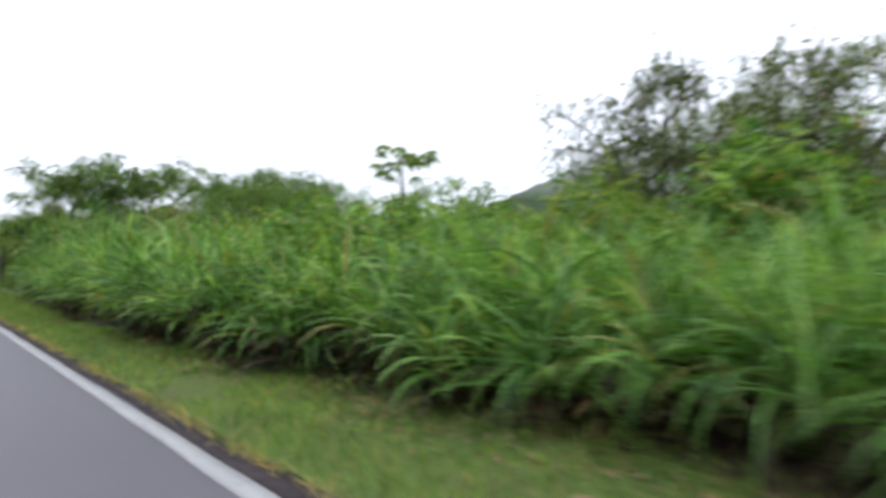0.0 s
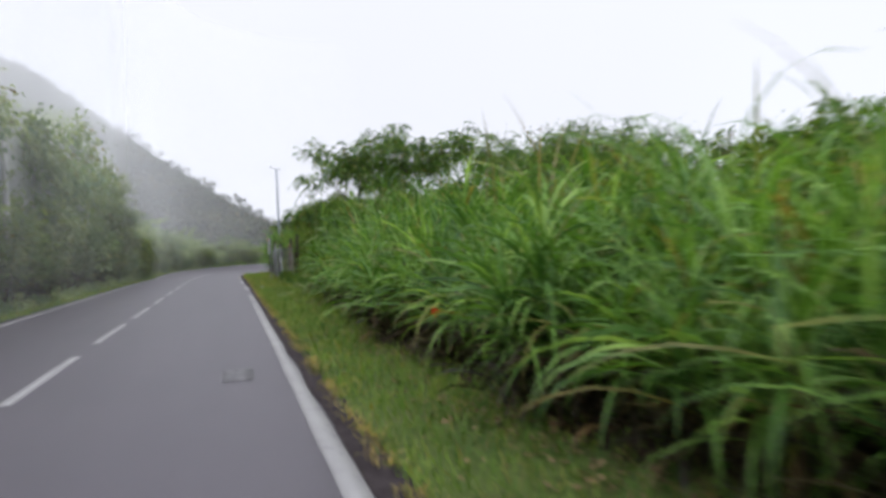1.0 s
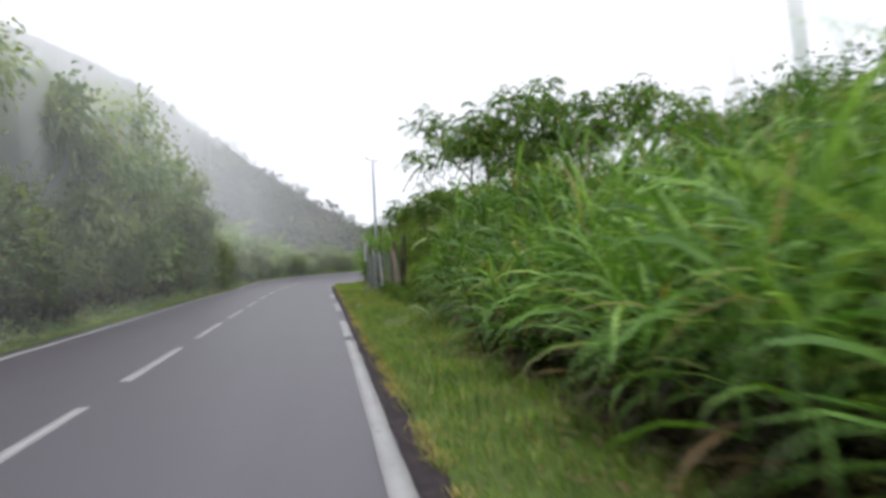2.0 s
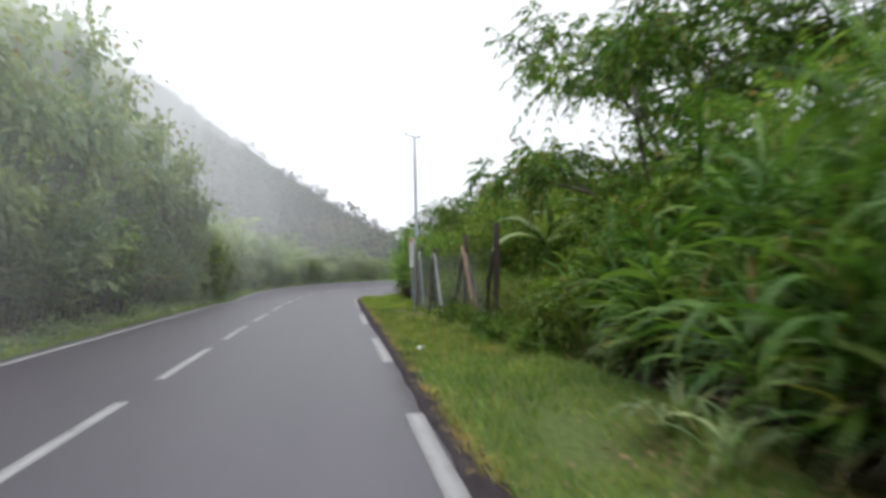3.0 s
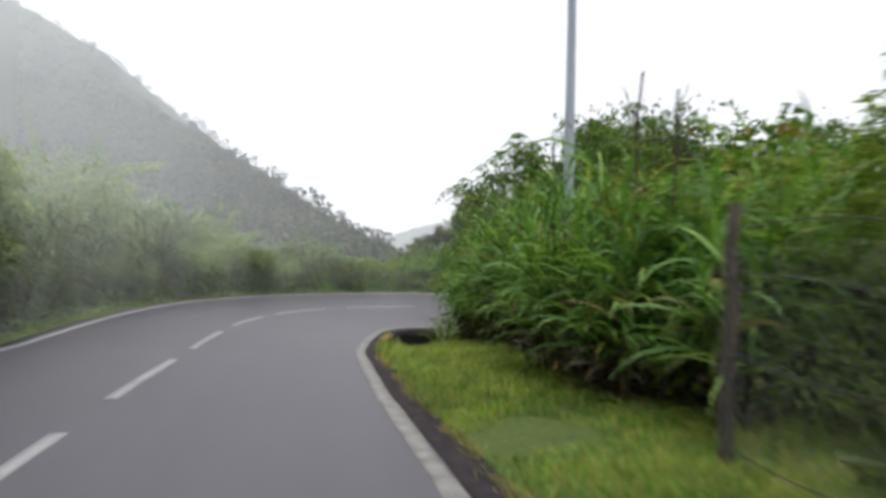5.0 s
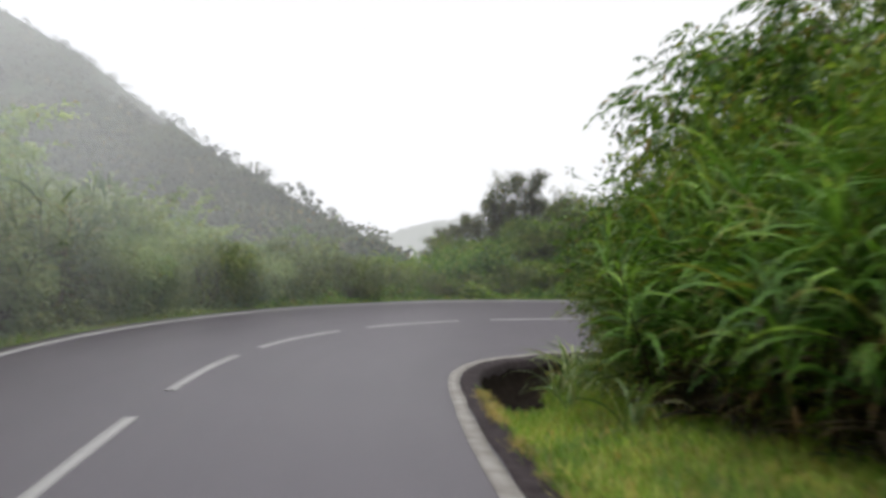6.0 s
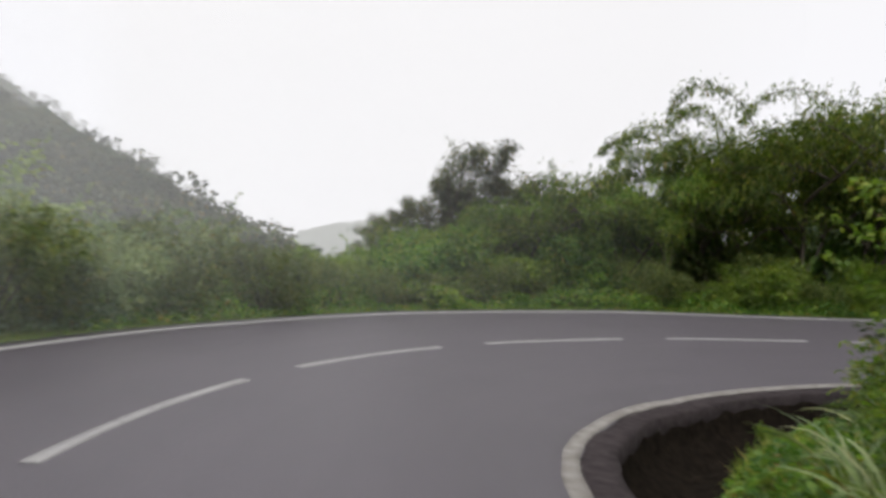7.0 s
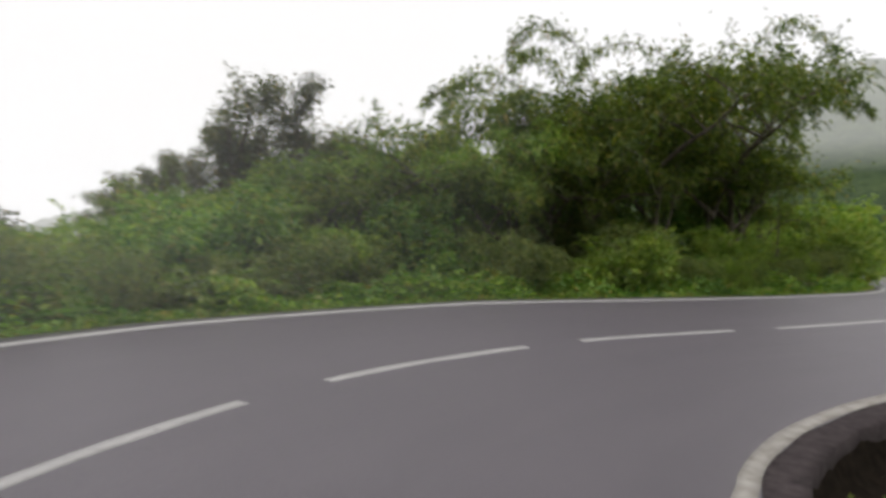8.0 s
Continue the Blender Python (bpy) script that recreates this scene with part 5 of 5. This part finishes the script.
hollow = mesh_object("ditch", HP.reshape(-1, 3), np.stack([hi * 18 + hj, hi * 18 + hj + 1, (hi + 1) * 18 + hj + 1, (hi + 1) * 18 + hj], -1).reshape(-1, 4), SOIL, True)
tagged(hollow, "wet earth ditch below the inside of the bend, blackened for its shade", "ditch", kind="structure")


# ---------------------------------------------------------------- old fence, sign and poles
def fence_post(fence, x, y, h, r, seed, label=""):
    bar("post", (x, y, -0.15), (x + 0.03, y - 0.02, h), r, OLDWOOD, fence, label, 8, 0.8, 0.012, seed)


fence = empty("old_fence", pose(0, 0, 0), "derelict fence of braced timber posts and sagging wire mesh", "fence")
fence_post(fence, 2.62, 6.4, 1.95, 0.065, 1)
fence_post(fence, 2.6, 9.1, 1.9, 0.06, 2)
fence_post(fence, 2.37, 12.12, 1.72, 0.06, 3)
fence_post(fence, 2.35, 15.4, 1.9, 0.055, 4)
fence_post(fence, 2.45, 18.0, 1.8, 0.05, 5)
bar("brace", (2.58, 10.6, -0.05), (2.58, 9.2, 1.5), 0.045, OLDWOOD, fence, "", 8, 0.9, 0.01, 6)
bar("log_brace", (2.62, 8.2, 0.40), (2.57, 9.17, 1.62), 0.062, LOGWOOD, fence, "bare pale log leaning as a brace", 8, 0.85, 0.012, 7)
bar("brace", (2.68, 8.0, 0.55), (2.62, 9.0, 1.35), 0.035, OLDWOOD, fence, "", 8, 0.9, 0.01, 8)
bar("brace", (2.36, 12.95, -0.05), (2.36, 12.2, 1.5), 0.045, OLDWOOD, fence, "", 8, 0.9, 0.01, 9)
bar("pipe_brace", (2.34, 10.4, -0.02), (2.35, 11.95, 1.56), 0.03, GALV, fence, "grey steel pipe leaning as a brace", 10, 1.0, 0.0, 10)
bar("brace", (2.6, 7.35, -0.05), (2.6, 6.5, 1.45), 0.045, OLDWOOD, fence, "", 8, 0.9, 0.01, 11)
bar("pipe_brace", (2.34, 13.9, 0.0), (2.35, 15.2, 1.7), 0.03, GALV, fence, "grey steel pipe leaning as a brace", 10, 1.0, 0.0, 12)
bar("brace", (2.36, 16.3, -0.05), (2.36, 15.5, 1.5), 0.04, OLDWOOD, fence, "", 8, 0.9, 0.01, 13)
line = lambda y: np.interp(y, [3, 6.4, 9.1, 12.12, 15.4, 18.0], [2.7, 2.62, 2.6, 2.37, 2.35, 2.45])
for k, z in enumerate((0.25, 0.8, 1.3, 1.6)):
    ys = np.linspace(6.4, 18.0, 40)
    v, f = tube(np.stack([line(ys) - 0.07, ys, z + 0.05 * np.sin(ys * 2.1 + k) - 0.02], 1), np.full(40, 0.004), 4)
    mesh_object("wire", v, f, RUST, True, fence)
net = []
for q in np.arange(5.2, 18.0, 0.11):
    for way in (1, -1):
        ys = np.array([q, q + 1.35]) if way > 0 else np.array([q + 1.35, q])
        ys = np.clip(ys, 6.4, 18.0)
        if abs(ys[1] - ys[0]) > 0.1:
            zs = np.array([0.15, 0.15 + abs(ys[1] - ys[0])])
            net.append(tube(np.stack([line(ys) - 0.075, ys, zs], 1), [0.0022, 0.0022], 3))
v, f = joined(net)
tagged(mesh_object("wire_mesh", v, f, GALV, False, fence), "sagging diamond wire mesh")

sign = empty("roadside_sign", pose(1.95, 12.85, 0, 0, 0, -90), "white notice board with a red heading on a steel post", "sign")
bar("sign_post", (0, 0, -0.2), (0, 0.02, 1.95), 0.032, GALV, sign, "galvanised steel post", 12)


def board(name, x0, x1, z0, z1, y, depth, mat, parent, label=""):
    bm = bmesh.new()
    bmesh.ops.create_cube(bm, size=1, matrix=Matrix.Translation(((x0 + x1) / 2, y, (z0 + z1) / 2)) @ Matrix.Diagonal((x1 - x0, depth, z1 - z0, 1)))
    bmesh.ops.bevel(bm, geom=bm.edges[:], offset=min(depth, 0.02) * 0.3, segments=1, affect="EDGES")
    return part(name, bm, mat, parent, label)


panel = board("panel", -0.70, 0.28, 1.24, 2.02, -0.045, 0.02, SIGNWHITE, sign, "white rectangular sign panel")
board("heading", -0.69, 0.27, 1.90, 2.005, -0.0575, 0.004, SIGNRED, panel, "red heading band")
for k, (a, b) in enumerate(((-0.6, 0.14), (-0.6, 0.18), (-0.6, 0.0), (-0.6, 0.12))):
    board("text_bar", a, b, 1.78 - 0.09 * k, 1.805 - 0.09 * k, -0.0575, 0.004, SIGNGREY, panel)

pole = empty("lamp_pole", pose(3.08, 22.2, float(ground_height(np.array([2.97]), np.array([22.2]))[0])), "slim grey steel pole with a short cross-arm", "pole")
bar("shaft", (0, 0, -0.2), (-0.05, 0.1, 6.45), 0.078, POLE, pole, "", 14, 0.6)
bar("cross_arm", (-0.42, 0.1, 6.52), (0.18, 0.1, 6.38), 0.02, POLE, pole, "", 8)
bar("insulator", (-0.4, 0.1, 6.5), (-0.4, 0.1, 6.66), 0.025, CONCRETE, pole, "", 8)
bar("insulator", (0.14, 0.1, 6.38), (0.14, 0.1, 6.52), 0.025, CONCRETE, pole, "", 8)
far_pole = empty("utility_pole", pose(-5.65, 0.4, float(ground_height(np.array([-5.65]), np.array([0.4]))[0])), "pale concrete pole standing among the roadside trees", "pole")
bar("shaft", (0, 0, -0.2), (0, 0, 4.6), 0.09, CONCRETE, far_pole, "", 12, 0.8)
bar("cap", (0, 0, 4.59), (0, 0, 4.66), 0.08, GALV, far_pole, "", 10)


# ---------------------------------------------------------------- small things
def stone(x, y, r, seed, mat, label, name="stone", category="stone", group=""):
    rr = np.random.default_rng(seed)
    bm = bmesh.new()
    bmesh.ops.create_icosphere(bm, subdivisions=3, radius=r)
    for v in bm.verts:
        v.co *= 1 + 0.28 * noise.noise(v.co * (1.6 / r) + Vector((seed, 0, 0)))
        v.co.z *= 0.6
    ob = part(name, bm, mat, None)
    for p in ob.data.polygons:
        p.use_smooth = True
    ob.matrix_basis = pose(x, y, float(ground_height(np.array([x]), np.array([y]))[0]) + r * 0.25, 0, 0, float(rr.uniform(0, 360)))
    return tagged(ob, label, category, group)


stone(17.0, 43.3, 0.3, 1, ROCK, "pale weathered boulder at the edge of the thicket")
for k, (x, y) in enumerate(((21.2, 42.6), (22.6, 42.4), (24.1, 42.6), (19.6, 42.5))):
    stone(x, y, 0.16, 5 + k, ROCK, "small grey stone along the outer verge", group="stones along the verge")


def flower(x, y, z, seed):
    r = np.random.default_rng(seed)
    ob = empty("red_flower", pose(x, y, 0), "bright red flower head on a bent green stalk", "flower")
    v, f = tube([(0.12, 0.05, 0), (0.1, 0.03, z * 0.6), (0, 0, z)], [0.008, 0.007, 0.005], 5)
    mesh_object("stalk", v, f, BRIGHT, True, ob)
    d = unit(r.normal(0, 1, (22, 3)) + np.array([-0.3, -0.3, 0.3]))
    mesh_object("flower_head", *leaves(r, np.array([[0, 0, z]]) + d * 0.008, d, r.uniform(0.03, 0.05, 22), 0.028, 0.1), PETAL, parent=ob)


flower(1.78, -15.2, 0.66, 3)


def scrap(x, y, seed):
    """A curled pale scrap lying in the grass."""
    r = np.random.default_rng(seed)
    i, j = np.meshgrid(np.linspace(-1, 1, 7), np.linspace(-1, 1, 7), indexing="ij")
    v = np.stack([i * 0.05, j * 0.035, 0.03 + 0.02 * i * i + 0.015 * np.sin(j * 3) + r.normal(0, 0.004, i.shape)], -1).reshape(-1, 3)
    a, b = np.meshgrid(np.arange(6), np.arange(6), indexing="ij")
    f = np.stack([a * 7 + b, (a + 1) * 7 + b, (a + 1) * 7 + b + 1, a * 7 + b + 1], -1).reshape(-1, 4)
    ob = mesh_object("litter_scrap", v, f, SIGNWHITE, True)
    ob.matrix_basis = pose(x, y, float(ground_height(np.array([x]), np.array([y]))[0]) + 0.02, 0, 0, float(r.uniform(0, 360)))
    m = ob.modifiers.new("thick", "SOLIDIFY")
    m.thickness = 0.004
    return tagged(ob, "curled white scrap lying in the verge grass", "litter", "scraps in the grass")


for k, (x, y) in enumerate(((1.2, 5.1), (2.5, 6.5), (2.3, 7.6))):
    scrap(x, y, k)
stone(-0.71, 10.95, 0.03, 9, ROCK, "small pale pebble on the asphalt")


def litter(name, spots, count, seed, label):
    """Fallen dry leaves on the verge."""
    r = np.random.default_rng(seed)
    c = np.array(spots)[r.integers(0, len(spots), count)]
    xy = c[:, :2] + r.normal(0, 1, (count, 2)) * c[:, 2:3]
    at = np.column_stack([xy, ground_height(xy[:, 0], xy[:, 1]) + 0.02])
    a = r.uniform(0, 2 * np.pi, count)
    L = r.uniform(0.04, 0.10, count)
    v, f = leaves(r, at, np.stack([np.cos(a), np.sin(a), r.uniform(-0.1, 0.3, count)], 1), L, L * 0.4, 0.05)
    return tagged(mesh_object(name, v, f, DRY), label, "leaf litter", kind="stuff")


litter("dry_leaves", [(2.5, -22.6, 0.25), (2.0, -16.1, 0.25), (2.0, -10.6, 0.25), (2.2, -5.6, 0.3), (2.2, -19.6, 0.25), (2.3, -1.0, 0.35), (1.6, 13.5, 0.3), (1.7, 11.5, 0.3), (2.4, 4.2, 0.4), (3.0, 3.6, 0.3), (2.1, 23.5, 0.4)], 1300, 12, "fallen brown leaves and dead stalks on the verge")
litter("dry_leaves", [(float(np.interp(q, FRONT_Y, FRONT_X)) + 0.05, float(q), 0.3) for q in np.arange(-31, 1, 1.0)], 5000, 14, "brown dead leaves heaped below the canes")
litter("dry_leaves", [(1.9, 12.4, 0.4), (2.1, 11.4, 0.3), (1.5, 13.6, 0.3), (2.2, 9.6, 0.3)], 900, 13, "brown fallen leaves and bare earth below the sign")


def earth_patch(x, y, rx, ry, seed):
    """A worn patch of bare earth with an uneven rim, a little proud of the turf."""
    r = np.random.default_rng(seed)
    a = np.linspace(0, 2 * np.pi, 40, endpoint=False)
    rim = 1 + np.convolve(np.tile(r.normal(0, 0.3, 40), 3), np.ones(3) / 3, "same")[40:80]
    rings = np.array([0.0, 0.3, 0.6, 0.85, 1.0])
    px, py = x + np.outer(rings, np.cos(a) * rim) * rx, y + np.outer(rings, np.sin(a) * rim) * ry
    pz = ground_height(px, py) + np.array([0.05, 0.05, 0.045, 0.04, -0.02])[:, None] + r.normal(0, 0.006, px.shape)
    i, j = np.meshgrid(np.arange(4), np.arange(40), indexing="ij")
    k = (j + 1) % 40
    f = np.stack([i * 40 + j, (i + 1) * 40 + j, (i + 1) * 40 + k, i * 40 + k], -1).reshape(-1, 4)
    return tagged(mesh_object("bare_earth", np.stack([px, py, pz], -1).reshape(-1, 3), f, DUST, True), "worn patch of bare brown earth in the verge", "ground", kind="structure")


for k, (x, y, rx, ry) in enumerate(((1.95, 12.3, 0.3, 0.9), (2.15, 10.6, 0.2, 0.7), (1.7, 14.2, 0.22, 0.7), (1.3, 12.9, 0.12, 0.4))):
    earth_patch(x, y, rx, ry, 100 + k)


def dead_sapling(x, y, top, lean, seed):
    r = np.random.default_rng(seed)
    z = float(ground_height(np.array([x]), np.array([y]))[0])
    ob = empty("dead_sapling", pose(x, y, z), "thin bare dead sapling standing in the hedge", "sapling", "dead saplings by the pole")
    h = top - z
    bar("stem", (0, 0, -0.1), (lean, 0.05, h), 0.03, OLDWOOD, ob, "", 6, 0.4, 0.02, seed)
    for k in range(3):
        q = r.uniform(0.6, 0.92)
        bar("twig", (lean * q, 0.05 * q, h * q), (lean * q + r.normal(0, 0.15), r.normal(0, 0.15), h * q + r.uniform(0.15, 0.4)), 0.01, OLDWOOD, ob, "", 5, 0.4, 0.01, seed + k + 1)


for k, (x, y, top, lean) in enumerate(((2.75, 21.6, 2.9, -0.15), (2.95, 20.2, 3.4, 0.05), (3.0, 19.7, 3.1, 0.1))):
    dead_sapling(x, y, top, lean, 110 + 5 * k)
